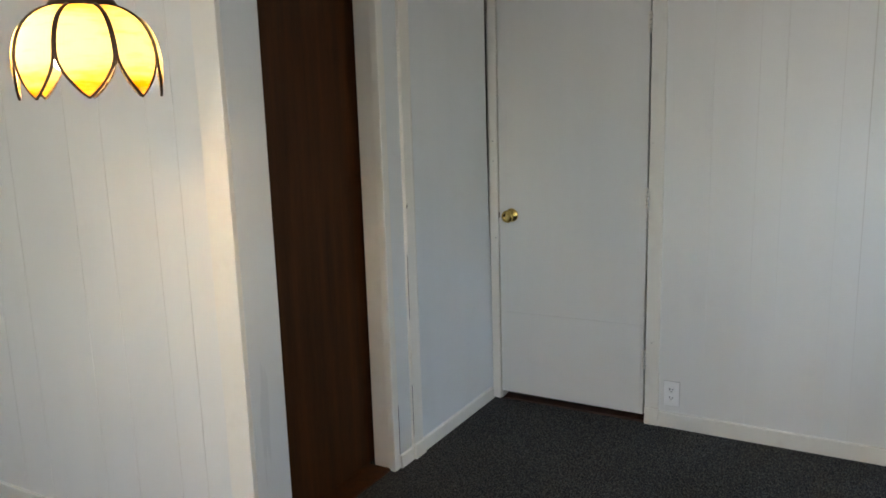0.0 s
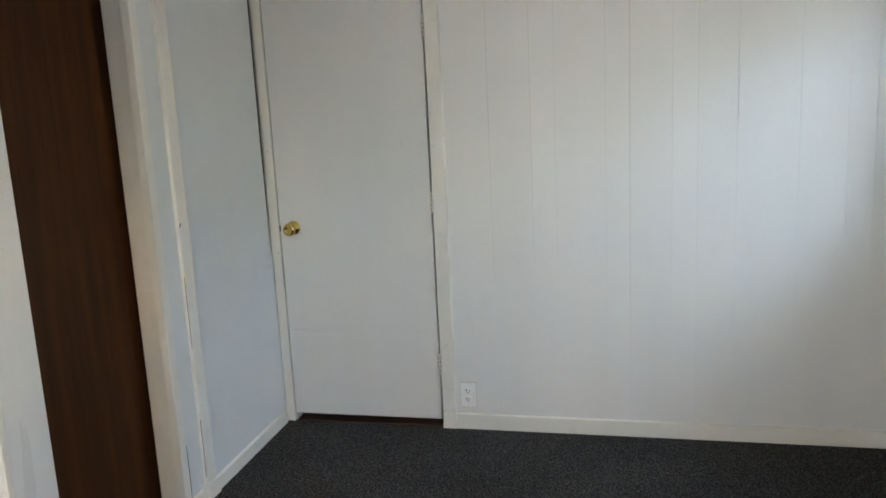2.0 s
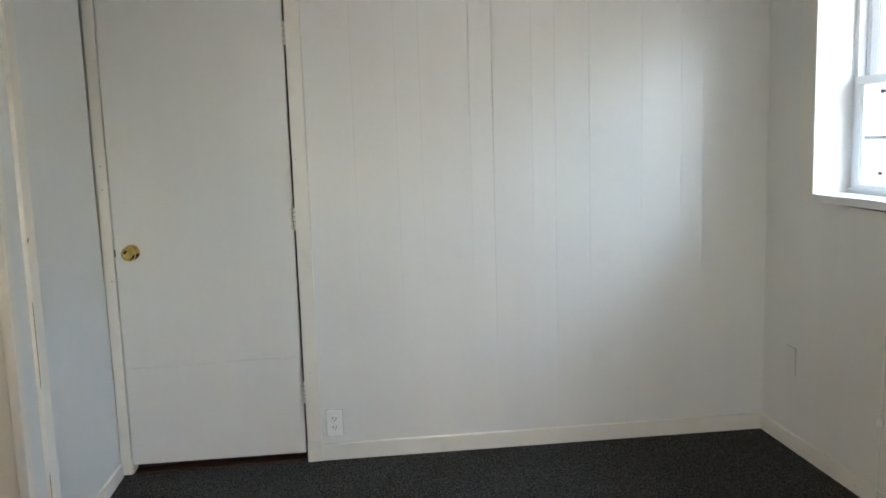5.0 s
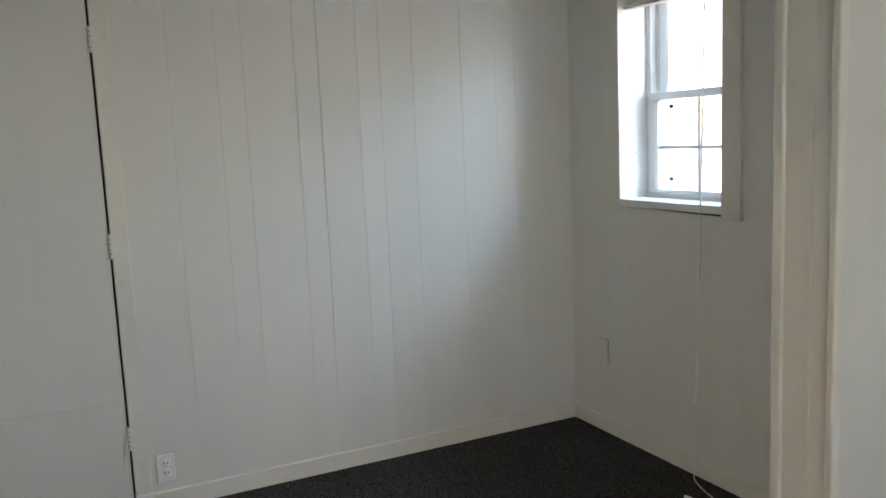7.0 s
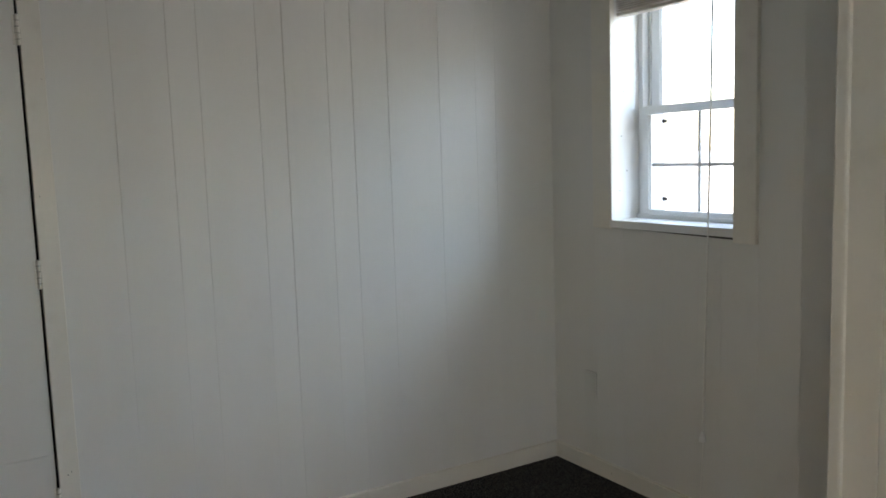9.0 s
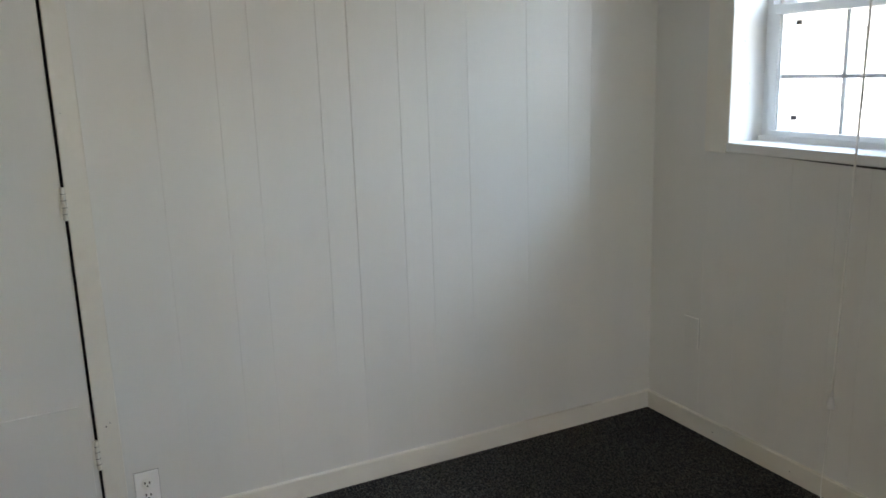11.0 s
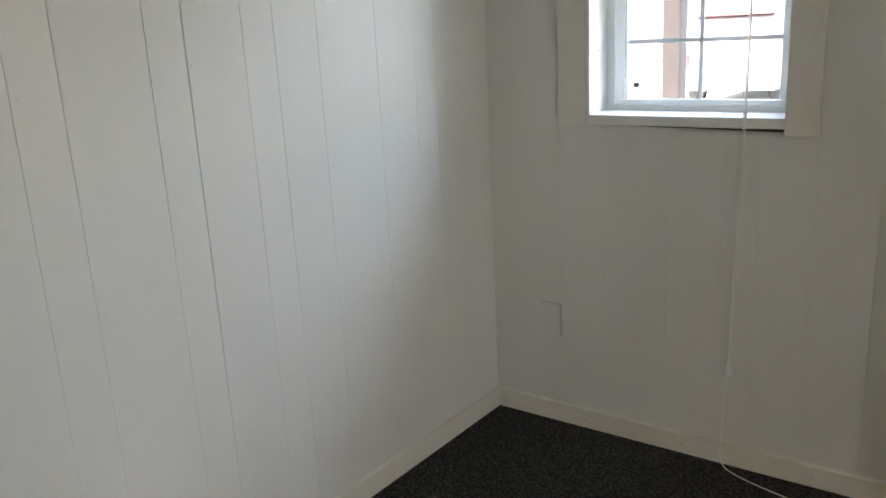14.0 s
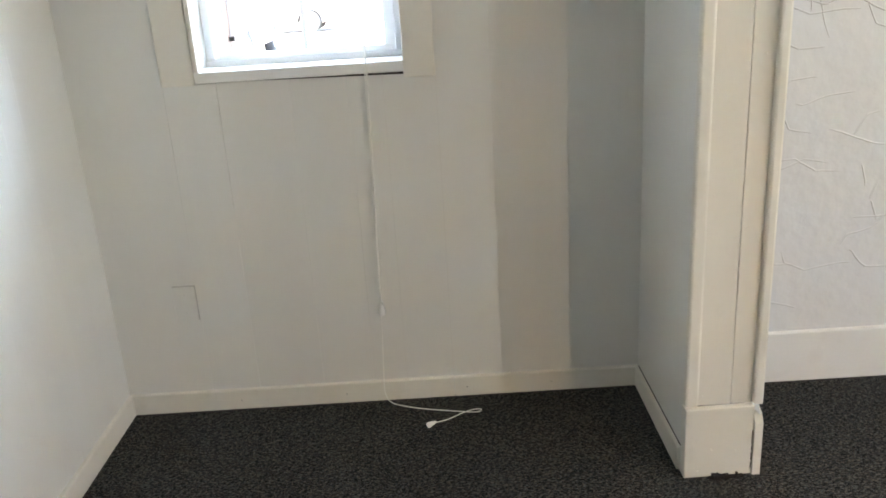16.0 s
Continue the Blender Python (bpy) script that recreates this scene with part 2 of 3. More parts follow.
DARKW.node_tree.nodes["Principled BSDF"].inputs["Specular IOR Level"].default_value = 0.12


def let_light_through(m, amount):
    n, l = m.node_tree.nodes, m.node_tree.links
    tr = n.new("ShaderNodeBsdfTranslucent")
    tr.inputs["Color"].default_value = (0.85, 0.88, 0.90, 1)
    mix = n.new("ShaderNodeMixShader")
    mix.inputs["Fac"].default_value = amount
    l.new(n["Principled BSDF"].outputs[0], mix.inputs[1])
    l.new(tr.outputs[0], mix.inputs[2])
    l.new(mix.outputs[0], n["Material Output"].inputs["Surface"])


# translucency lightens the sash vinyl to stand in for window glare
let_light_through(SASHM, 0.22)
CARPET, PLASTER, PETAL, GLASS, BULB = carpet_material(), plaster_material(), petal_material(), glass_material(), bulb_material()


# ---- mesh helpers ----
def box(x0, x1, y0, y1, z0, z1, bevel=0.0, into=None):
    """A box, with its edges rounded by bevel, added to the bmesh into."""
    bm = bmesh.new()
    bmesh.ops.create_cube(bm, size=1)
    for v in bm.verts:
        v.co = ((x0 + x1) / 2 + v.co.x * (x1 - x0), (y0 + y1) / 2 + v.co.y * (y1 - y0), (z0 + z1) / 2 + v.co.z * (z1 - z0))
    if bevel:
        bmesh.ops.bevel(bm, geom=list(bm.edges), offset=bevel, segments=2, affect="EDGES", profile=0.5)
    return merge(into, bm)


def merge(into, bm):
    if into is None:
        return bm
    me = bpy.data.meshes.new("tmp")
    bm.to_mesh(me)
    bm.free()
    into.from_mesh(me)
    bpy.data.meshes.remove(me)
    return into


def lathe(profile, steps=32, m=None, into=None):
    """A turned shape about z from (radius, height) pairs."""
    bm = bmesh.new()
    rings = [[bm.verts.new((r * math.cos(a), r * math.sin(a), z)) for a in (2 * math.pi * i / steps for i in range(steps))] for r, z in profile]
    for a, b in zip(rings, rings[1:]):
        for i in range(steps):
            bm.faces.new((a[i], a[(i + 1) % steps], b[(i + 1) % steps], b[i]))
    bm.faces.new(rings[0][::-1])
    bm.faces.new(rings[-1])
    for f in bm.faces:
        f.smooth = True
    if m is not None:
        bm.transform(m)
    bmesh.ops.recalc_face_normals(bm, faces=list(bm.faces))
    return merge(into, bm)


def tube(points, r, sides=8, into=None):
    """A round tube along points."""
    bm = bmesh.new()
    pts = [Vector(p) for p in points]
    rings = []
    for i, p in enumerate(pts):
        d = (pts[min(i + 1, len(pts) - 1)] - pts[max(i - 1, 0)]).normalized()
        u = d.cross(Vector((0.31, 0.17, 0.93))).normalized()
        w = d.cross(u)
        rings.append([bm.verts.new(p + r * (u * math.cos(a) + w * math.sin(a))) for a in (2 * math.pi * k / sides for k in range(sides))])
    for a, b in zip(rings, rings[1:]):
        for k in range(sides):
            bm.faces.new((a[k], a[(k + 1) % sides], b[(k + 1) % sides], b[k])).smooth = True
    bm.faces.new(rings[0][::-1])
    bm.faces.new(rings[-1])
    bmesh.ops.recalc_face_normals(bm, faces=list(bm.faces))
    return merge(into, bm)


def prism(outline, axis, a, b, bevel=0.0, into=None):
    """An outline of 2D points pushed from a to b along x, y or z."""
    bm = bmesh.new()
    put = {"x": lambda p, q: (q, p[0], p[1]), "y": lambda p, q: (p[0], q, p[1]), "z": lambda p, q: (p[0], p[1], q)}[axis]
    lo, hi = [bm.verts.new(put(p, a)) for p in outline], [bm.verts.new(put(p, b)) for p in outline]
    bm.faces.new(lo)
    bm.faces.new(hi[::-1])
    for i in range(len(outline)):
        j = (i + 1) % len(outline)
        bm.faces.new((lo[i], hi[i], hi[j], lo[j]))
    bmesh.ops.recalc_face_normals(bm, faces=list(bm.faces))
    if bevel:
        bmesh.ops.bevel(bm, geom=list(bm.edges), offset=bevel, segments=2, affect="EDGES", profile=0.5)
    return merge(into, bm)


def part(name, bm, mat, parent=None, label=""):
    me = bpy.data.meshes.new(name)
    bm.to_mesh(me)
    bm.free()
    me.materials.append(mat)
    ob = new(name, me)
    ob.parent = parent
    return tagged(ob, label) if label else ob


def setting(name, bm, mat, label="", parent=None):
    return tagged(part(name, bm, mat, parent, label), kind="structure")


def thing(name, label, category, at, group="", turn=0.0):
    ob = new(name)
    ob.matrix_world = pose(*at, 0, 0, turn)
    return tagged(ob, label, category, group)


def smooth_curve(points, steps=8):
    """Points of a soft line through the given ones."""
    pts = [Vector(p) for p in points]
    out = []
    for i in range(len(pts) - 1):
        p0, p1, p2, p3 = pts[max(i - 1, 0)], pts[i], pts[i + 1], pts[min(i + 2, len(pts) - 1)]
        for k in range(steps):
            s = k / steps
            out.append(0.5 * (2 * p1 + (p2 - p0) * s + (2 * p0 - 5 * p1 + 4 * p2 - p3) * s * s + (3 * p1 - p0 - 3 * p2 + p3) * s ** 3))
    return out + [pts[-1]]


# ---- plan: metres ----
NY, EX, WX = 3.42, 1.22, -1.632           # back wall, window wall, side wall of the small room
PY0, PW0, PY1 = 1.547, 1.577, 1.73       # partition with the wide opening
OX0, OX1 = -1.535, 0.70                    # sides of that opening
HEAD, CEILING = 2.10, 2.42
RX0, RX1, RY0 = -3.40, 1.19, -2.20        # front room
WY0, WY1, WZ0, WZ1 = 2.43, 3.044, 1.070, 2.06   # window opening

# ---- large structure ----
floor = setting("floor", box(RX0 - 0.2, EX + 0.3, RY0 - 0.2, NY + 0.3, -0.12, 0.0), CARPET, "charcoal grey loop-pile carpet over the whole floor")
setting("ceiling", box(RX0 - 0.3, EX + 0.4, RY0 - 0.3, NY + 0.4, CEILING, CEILING + 0.2), CEIL)

wall_north = setting("wall_north", box(RX0 - 0.2, -1.58, NY + 0.003, NY + 0.2, 0, CEILING), GROOVE, "white painted wood-panelled wall with random-width grooves")
part("backing", box(-0.846, EX + 0.3, NY + 0.003, NY + 0.2, 0, CEILING), GROOVE, wall_north)
part("over_door", box(-1.58, -0.846, NY + 0.006, NY + 0.2, 2.05, CEILING), WALLP, wall_north)
part("behind_door", box(-1.60, -0.83, NY + 0.06, NY + 0.2, 0, 2.05), GAP, wall_north)
NORTH_GROOVES = [-0.80, -0.592, -0.413, -0.311, -0.104, -0.006, 0.162, 0.262, 0.413, 0.646, 0.821, 0.921, EX]
for a, b in zip(NORTH_GROOVES, NORTH_GROOVES[1:]):
    g0, g1 = (0.0024 if abs(q + 0.006) < 0.01 else random.uniform(0.0006, 0.0011) * (0.35 if q > 0.7 else 1.0) for q in (a, b))
    lo = random.uniform(0.05, 0.25)
    part("board", prism([(a + g0 * lo, 0), (b - g1 * lo, 0), (b - g1 * lo, 0.35), (b - g1, 1.55), (b - g1, CEILING), (a + g0, CEILING), (a + g0, 1.55), (a + g0 * lo, 0.35)], "y", NY, NY + 0.003), PANEL, wall_north)

wall_east = setting("wall_east", box(EX + 0.0025, EX + 0.3, PY1 - 0.2, WY0, 0, CEILING), GROOVE, "white painted panelled wall with a window")
part("backing", box(EX + 0.0025, EX + 0.3, WY1, NY + 0.2, 0, CEILING), GROOVE, wall_east)
part("backing", box(EX + 0.0025, EX + 0.3, WY0, WY1, 0, WZ0), GROOVE, wall_east)
part("backing", box(EX + 0.0025, EX + 0.3, WY0, WY1, WZ1, CEILING), GROOVE, wall_east)
EAST_GROOVES = [PY1, 1.955, 2.18, 2.342, 2.497, 2.603, 2.772, 2.985, 3.142, NY]
for a, b in zip(EAST_GROOVES, EAST_GROOVES[1:]):
    a, b = a + 0.0003, b - 0.0003
    bm = box(EX, EX + 0.0025, a, b, 0, WZ0)
    for lo, hi in ((a, min(b, WY0)), (max(a, WY1), b)):
        if hi > lo:
            box(EX, EX + 0.0025, lo, hi, WZ0, WZ1, into=bm)
    box(EX, EX + 0.0025, a, b, WZ1, CEILING, into=bm)
    part("board", bm, PANEL, wall_east)

wall_west = setting("wall_west", box(WX - 0.20, WX - 0.012, 2.535, NY + 0.006, 0, CEILING), GAP, "side wall with glossy white panels and a batten")
part("panel", prism([(2.69, 0), (NY - 0.004, 0), (NY - 0.004, 0.80), (NY - 0.020, 0.84), (NY - 0.034, 1.3), (NY - 0.036, CEILING), (2.69, CEILING)], "x", WX - 0.011, WX), WESTP, wall_west)
part("panel", box(WX - 0.011, WX - 0.002, 2.512, 2.635, 0, CEILING), WESTP, wall_west)
part("batten", prism([(WX - 0.004, 2.624), (WX + 0.013, 2.622), (WX + 0.018, 2.680), (WX + 0.012, 2.697), (WX - 0.002, 2.699)], "z", 0, CEILING, 0.003), TRIM, wall_west)
part("over_door", box(-1.83, WX, PY1, 2.512, 2.06, CEILING), WALLP, wall_west)

wall_partition_west = setting("wall_partition_west", box(RX0 - 0.2, OX0 - 0.006, PW0 + 0.0016, PY1, 0, CEILING), GROOVE, "white painted panelled wall behind the hanging lamp")
LAMP_GROOVES = [RX0, -3.20, -3.05, -2.88, -2.72, -2.558, -2.243, -2.074, -1.863, -1.745, -1.630]
for a, b in zip(LAMP_GROOVES, LAMP_GROOVES[1:]):
    part("board", box(a + 0.0014, b - 0.0014, PW0, PW0 + 0.0016, 0, CEILING, 0.0006), PANEL, wall_partition_west)
part("corner_board", box(-1.630, OX0, PW0 - 0.014, PW0 + 0.006, 0, CEILING, 0.003), TRIM, wall_partition_west)
part("end_panel", box(OX0 - 0.006, OX0, PW0 + 0.006, PY1 + 0.002, 0, CEILING), WESTP, wall_partition_west)

wall_partition_east = setting("wall_partition_east", box(OX1 + 0.012, RX1 + 0.1, PY0, PY1, 0, CEILING), PANEL, "short painted partition ending in boarded trim")
setting("wall_header", box(OX0, OX1 + 0.012, PY0, PY1, HEAD, CEILING), WALLP)
wall_front_east = setting("wall_front_east", box(RX1, RX1 + 0.33, -0.64, PY0, 0, CEILING), PLASTER, "white trowelled plaster wall with raised ridges")
# unseen opening, added for the east fill lamp
part("pier", box(RX1, RX1 + 0.33, RY0, -1.56, 0, CEILING), PLASTER, wall_front_east)
part("below_opening", box(RX1, RX1 + 0.33, -1.56, -0.64, 0, 0.92), PLASTER, wall_front_east)
part("over_opening", box(RX1, RX1 + 0.33, -1.56, -0.64, 2.08, CEILING), PLASTER, wall_front_east)
wall_south = setting("wall_south", box(RX0, -1.20, RY0 - 0.2, RY0, 0, CEILING), WALLP)
# unseen opening, added for the south fill lamp
part("below_opening", box(-1.20, -0.52, RY0 - 0.2, RY0, 0, 0.92), WALLP, wall_south)
part("over_opening", box(-1.20, -0.52, RY0 - 0.2, RY0, 1.98, CEILING), WALLP, wall_south)
part("pier", box(-0.52, RX1 + 0.33, RY0 - 0.2, RY0, 0, CEILING), WALLP, wall_south)
wall_front_west = setting("wall_front_west", box(RX0 - 0.2, RX0, -1.53, NY + 0.2, 0, CEILING), WALLP)
part("pier", box(RX0 - 0.2, RX0, RY0 - 0.2, -1.95, 0, CEILING), WALLP, wall_front_west)
part("below_opening", box(RX0 - 0.2, RX0, -1.95, -1.53, 0, 0.93), WALLP, wall_front_west)
part("over_opening", box(RX0 - 0.2, RX0, -1.95, -1.53, 2.07, CEILING), WALLP, wall_front_west)


def trowel_ridge(y, z, heading, length, height):
    """A wandering lip of plaster on the front room's east wall: sharp below, feathered above."""
    bm = bmesh.new()
    steps = max(5, int(length / 0.012))
    rows = []
    for i in range(steps + 1):
        f = i / steps
        h = height * min(1.0, 5 * f, 5 * (1 - f)) + 0.0001
        up = Vector((0, -math.sin(heading), math.cos(heading)))
        if up.z < 0:
            up = -up
        p = Vector((RX1, y, z))
        rows.append([bm.verts.new(p + up * o + Vector((-x, 0, 0))) for o, x in ((-0.0011, -0.0003), (0.0006 + 0.4 * h, h), (0.0024, 0.6 * h), (0.0065, -0.0003))])
        y += math.cos(heading) * length / steps
        z += math.sin(heading) * length / steps
        heading += random.uniform(-0.12, 0.12) + (random.choice((-0.7, 0.6)) * (1 if heading < 0.2 else -1) if i % 6 == 5 and random.random() < 0.6 else 0.0)
    for a, b in zip(rows, rows[1:]):
        for k in range(3):
            # the sharp lower face is coloured dark as the lip's own shade
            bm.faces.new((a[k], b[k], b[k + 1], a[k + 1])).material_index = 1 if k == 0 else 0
    bmesh.ops.recalc_face_normals(bm, faces=list(bm.faces))
    return bm


for i in range(84):
    at_y, at_z = random.uniform(0.25, 1.38), random.uniform(0.20, 1.9)
    if i % 3:
        heading, long = random.uniform(-0.15, 0.40), min(random.uniform(0.08, 0.30), 1.50 - at_y)
    else:
        heading, long = random.choice((1.45, -1.75, 2.3)) + random.uniform(-0.2, 0.2), min(random.uniform(0.06, 0.16), 1.50 - at_y)
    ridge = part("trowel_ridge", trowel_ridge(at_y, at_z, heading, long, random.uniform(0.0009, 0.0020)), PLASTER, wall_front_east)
    ridge.data.materials.append(SHADE)

# ---- trim of the partition end ----
pillar_trim = setting("trim", box(OX1, OX1 + 0.012, PY0 + 0.008, 1.6125, 0.21, CEILING, 0.0012), TRIM, "cream painted boards and corner beads on the partition end")
part("end_board", box(OX1 - 0.001, OX1 + 0.012, 1.6145, PY1 - 0.016, 0.21, CEILING, 0.0012), TRIM, pillar_trim)
part("corner_bead", box(OX1 - 0.010, OX1 + 0.016, PY1 - 0.030, PY1 + 0.006, 0.21, CEILING, 0.007), TRIM, pillar_trim)
part("corner_bead", box(OX1 - 0.014, OX1 + 0.016, PY0 - 0.018, PY0 + 0.010, 0.21, CEILING, 0.007), TRIM, pillar_trim)
part("plinth", prism([(PY0 + 0.007, 0.004), (PY1 + 0.006, 0.0), (PY1 + 0.006, 0.209), (PY0 + 0.007, 0.213)], "x", OX1 - 0.020, OX1 + 0.02, 0.003), TRIM, pillar_trim)
part("plinth_return", prism([(OX1 - 0.022, 0.0), (OX1 + 0.10, 0.0), (OX1 + 0.10, 0.20), (OX1 + 0.03, 0.20), (OX1 - 0.006, 0.185), (OX1 - 0.022, 0.160)], "y", PY0 - 0.018, PY0 + 0.005, 0.002), TRIM, pillar_trim)
part("chipped_corner", prism([(PY0 - 0.012, 0.178), (PY0 + 0.012, 0.206), (PY0 + 0.012, 0.216), (PY0 - 0.004, 0.214)], "x", OX1 - 0.016, OX1 + 0.01, 0.002), SASHM, pillar_trim, "chipped white paint at the plinth corner")
bm = bmesh.new()
for i in range(14):
    q = random.random()
    box(OX1 - 0.030 - 0.006 * q, OX1 - 0.019, PY0 + 0.03 + 0.0065 * i, PY0 + 0.036 + 0.0065 * i, 0, 0.004 + 0.010 * q, 0.001, into=bm)
part("broken_edge", bm, GAP, pillar_trim, "splintered bare wood at the plinth foot")

for y, z in ((1.565, 0.235), (1.69, 0.24), (1.60, 0.70), (1.685, 0.79), (1.58, 1.12), (1.69, 1.35)):
    part("nail_head", lathe([(0.003, 0), (0.0026, 0.0012)], 8, pose(OX1 - 0.0002, y, z, 0, -90, 0)), TRIM, pillar_trim)
for y, z in ((1.60, 0.08), (1.665, 0.085), (1.70, 0.02)):
    part("nail_head", lathe([(0.003, 0), (0.0026, 0.0012)], 8, pose(OX1 - 0.0202, y, z, 0, -90, 0)), TRIM, pillar_trim)
part("split", prism([(OX1 - 0.004, 0.03), (OX1 - 0.0005, 0.03), (OX1 - 0.002, 0.145), (OX1 - 0.004, 0.145)], "y", PY0 + 0.0045, PY0 + 0.0072), GAP, pillar_trim)
for z0, z1 in ((0.022, 0.040), (0.048, 0.071), (0.079, 0.090), (0.098, 0.139)):
    part("split", box(OX1 - 0.0206, OX1 - 0.0195, PY0 + 0.0085, PY0 + 0.0105, z0, z1), GAP, pillar_trim)
part("open_joint", box(OX1 - 0.001, OX1 + 0.01, PY0 + 0.02, PY1 - 0.03, 0.2085, 0.2125), GAP, pillar_trim)
part("open_joint", box(OX1 + 0.03, EX - 0.012, PY1 - 0.001, PY1 + 0.0022, 0.0695, 0.0725), GAP, wall_partition_east)

# ---- baseboards ----
def baseboard(outer, axis, a, b, height, thick, sign, label="white painted wooden baseboard"):
    """A board with an eased top edge; outer is the wall face, sign the side of the room."""
    o = outer
    prof = [(o, 0), (o + sign * thick, 0), (o + sign * thick, height - 0.004), (o + sign * thick * 0.85, height - 0.001), (o + sign * thick * 0.6, height), (o, height)]
    return setting("baseboard", prism(prof, axis, a, b), JAMBM if height > 0.1 else TRIM, label)


baseboard(NY, "x", -0.785, EX - 0.013, 0.072, 0.012, -1)
baseboard(EX, "y", PY1 + 0.012, 2.34, 0.070, 0.012, -1)
baseboard(EX, "y", 2.342, NY, 0.071, 0.012, -1)
baseboard(WX, "y", 2.703, NY - 0.03, 0.058, 0.014, 1)
baseboard(WX, "y", 2.523, 2.617, 0.056, 0.012, 1)
setting("baseboard", box(WX - 0.002, WX + 0.024, 2.618, 2.702, 0, 0.068, 0.003), TRIM, "small corner block of white baseboard")
baseboard(PY1, "x", OX1 + 0.025, EX, 0.070, 0.012, 1)
baseboard(RX1, "y", RY0, PY0 - 0.03, 0.175, 0.016, -1, "tall white painted baseboard under the plaster wall")
baseboard(PY0, "x", OX1 + 0.11, RX1 - 0.02, 0.175, 0.016, -1)
baseboard(PW0, "x", RX0, -1.633, 0.09, 0.012, -1)

# ---- white door ----
DX0, DX1, DZ0, DZ1 = -1.580, -0.858, 0.042, 2.04
door_1 = setting("door_1", box(DX0, DX1, NY - 0.010, NY + 0.028, DZ0, DZ1, 0.002), DOORP, "closed white painted flush door with a low kick panel")
part("kick_panel", prism([(DX0 + 0.004, DZ0 + 0.002), (DX1 - 0.014, DZ0 + 0.002), (DX1 - 0.014, 0.471), (DX0 + 0.004, 0.460)], "y", NY - 0.0135, NY - 0.009, 0.0012), DOORP, door_1)
bm = lathe([(0.033, 0), (0.033, 0.004), (0.028, 0.008), (0.014, 0.011), (0.012, 0.026), (0.016, 0.032), (0.026, 0.040), (0.030, 0.050), (0.027, 0.060), (0.020, 0.064), (0.017, 0.0635), (0.015, 0.060), (0.008, 0.059), (0.001, 0.059)], 32,
           pose(-1.515, NY - 0.009, 0.946, 90, 0, 0))
part("door_knob", bm, BRASS, door_1, "polished brass door knob")
part("latch_plate", box(DX0 - 0.004, DX0 + 0.001, NY - 0.012, NY + 0.01, 0.930, 0.958, 0.001), LEAD, door_1)
for hz in (1.807, 1.056, 0.312):
    h = part("hinge", lathe([(0.0055, -0.046), (0.0065, -0.044), (0.0065, 0.044), (0.0055, 0.046)], 12, pose(DX1 + 0.003, NY - 0.016, hz)), TRIM, door_1, "white painted steel butt hinge")
    for k in (-0.028, -0.010, 0.010, 0.028):
        part("knuckle_joint", lathe([(0.0068, -0.0006), (0.0068, 0.0006)], 12, pose(DX1 + 0.003, NY - 0.016, hz + k)), GAP, h)
    part("leaf", box(DX1 - 0.010, DX1 + 0.001, NY - 0.0125, NY - 0.009, hz - 0.044, hz + 0.044, 0.0008), TRIM, h)
setting("threshold", prism([(DX0, 0.0), (DX1, 0.0), (DX1, 0.012), (DX0 + 0.4, 0.007), (DX0, 0.004)], "y", NY - 0.004, NY + 0.10), SUBFL, "bare reddish wood under the white door")
door_casing = setting("trim", box(-0.850, -0.788, NY - 0.016, NY + 0.006, 0.086, 2.10, 0.003), TRIM, "white painted door casing")
part("plinth_block", box(-0.851, -0.786, NY - 0.018, NY + 0.006, 0, 0.084, 0.002), TRIM, door_casing)
part("caulk_line", box(-0.788, -0.785, NY - 0.003, NY + 0.001, 0.08, 2.1), WALLP, door_casing)
part("head_casing", box(-1.61, -0.788, NY - 0.016, NY + 0.006, 2.045, 2.10, 0.003), TRIM, door_casing)
setting("trim", prism([(-1.629, 0.0), (DX0 - 0.006, 0.0), (DX0 - 0.006, 2.045), (-1.629, 2.045)], "y", NY - 0.014, NY + 0.05, 0.002), TRIM, "narrow white painted latch-side casing")
for z in (1.205, 1.30, 0.83):
    setting("nail_hole", lathe([(0.0025, 0), (0.0025, 0.001)], 8, pose(-1.609 + 0.008 * (z < 1), NY - 0.0139, z, 90, 0, 0)), SLOT)

for x, z, r in ((-0.823, 0.395, 0.0022), (-0.812, 0.404, 0.0016), (-0.835, 1.30, 0.0014), (-0.80, 1.66, 0.0014)):
    setting("nail_hole", lathe([(r, 0), (r, 0.0008)], 8, pose(x, NY - 0.0158, z, 90, 0, 0)), SLOT)
for x, z in ((-0.006, 1.34), (-0.41, 1.30), (0.80, 0.86), (0.30, 0.55), (-0.63, 0.98), (-0.31, 0.62)):
    setting("nail_hole", lathe([(0.0018, 0), (0.0018, 0.0006)], 8, pose(x + 0.012, NY + 0.0001, z, 90, 0, 0)), GROOVE)
for y in (2.02, 2.30, 2.70, 3.05):
    setting("nail_hole", lathe([(0.0018, 0), (0.0018, 0.0006)], 8, pose(EX - 0.0119, y, 0.032, 0, -90, 0)), SLOT)

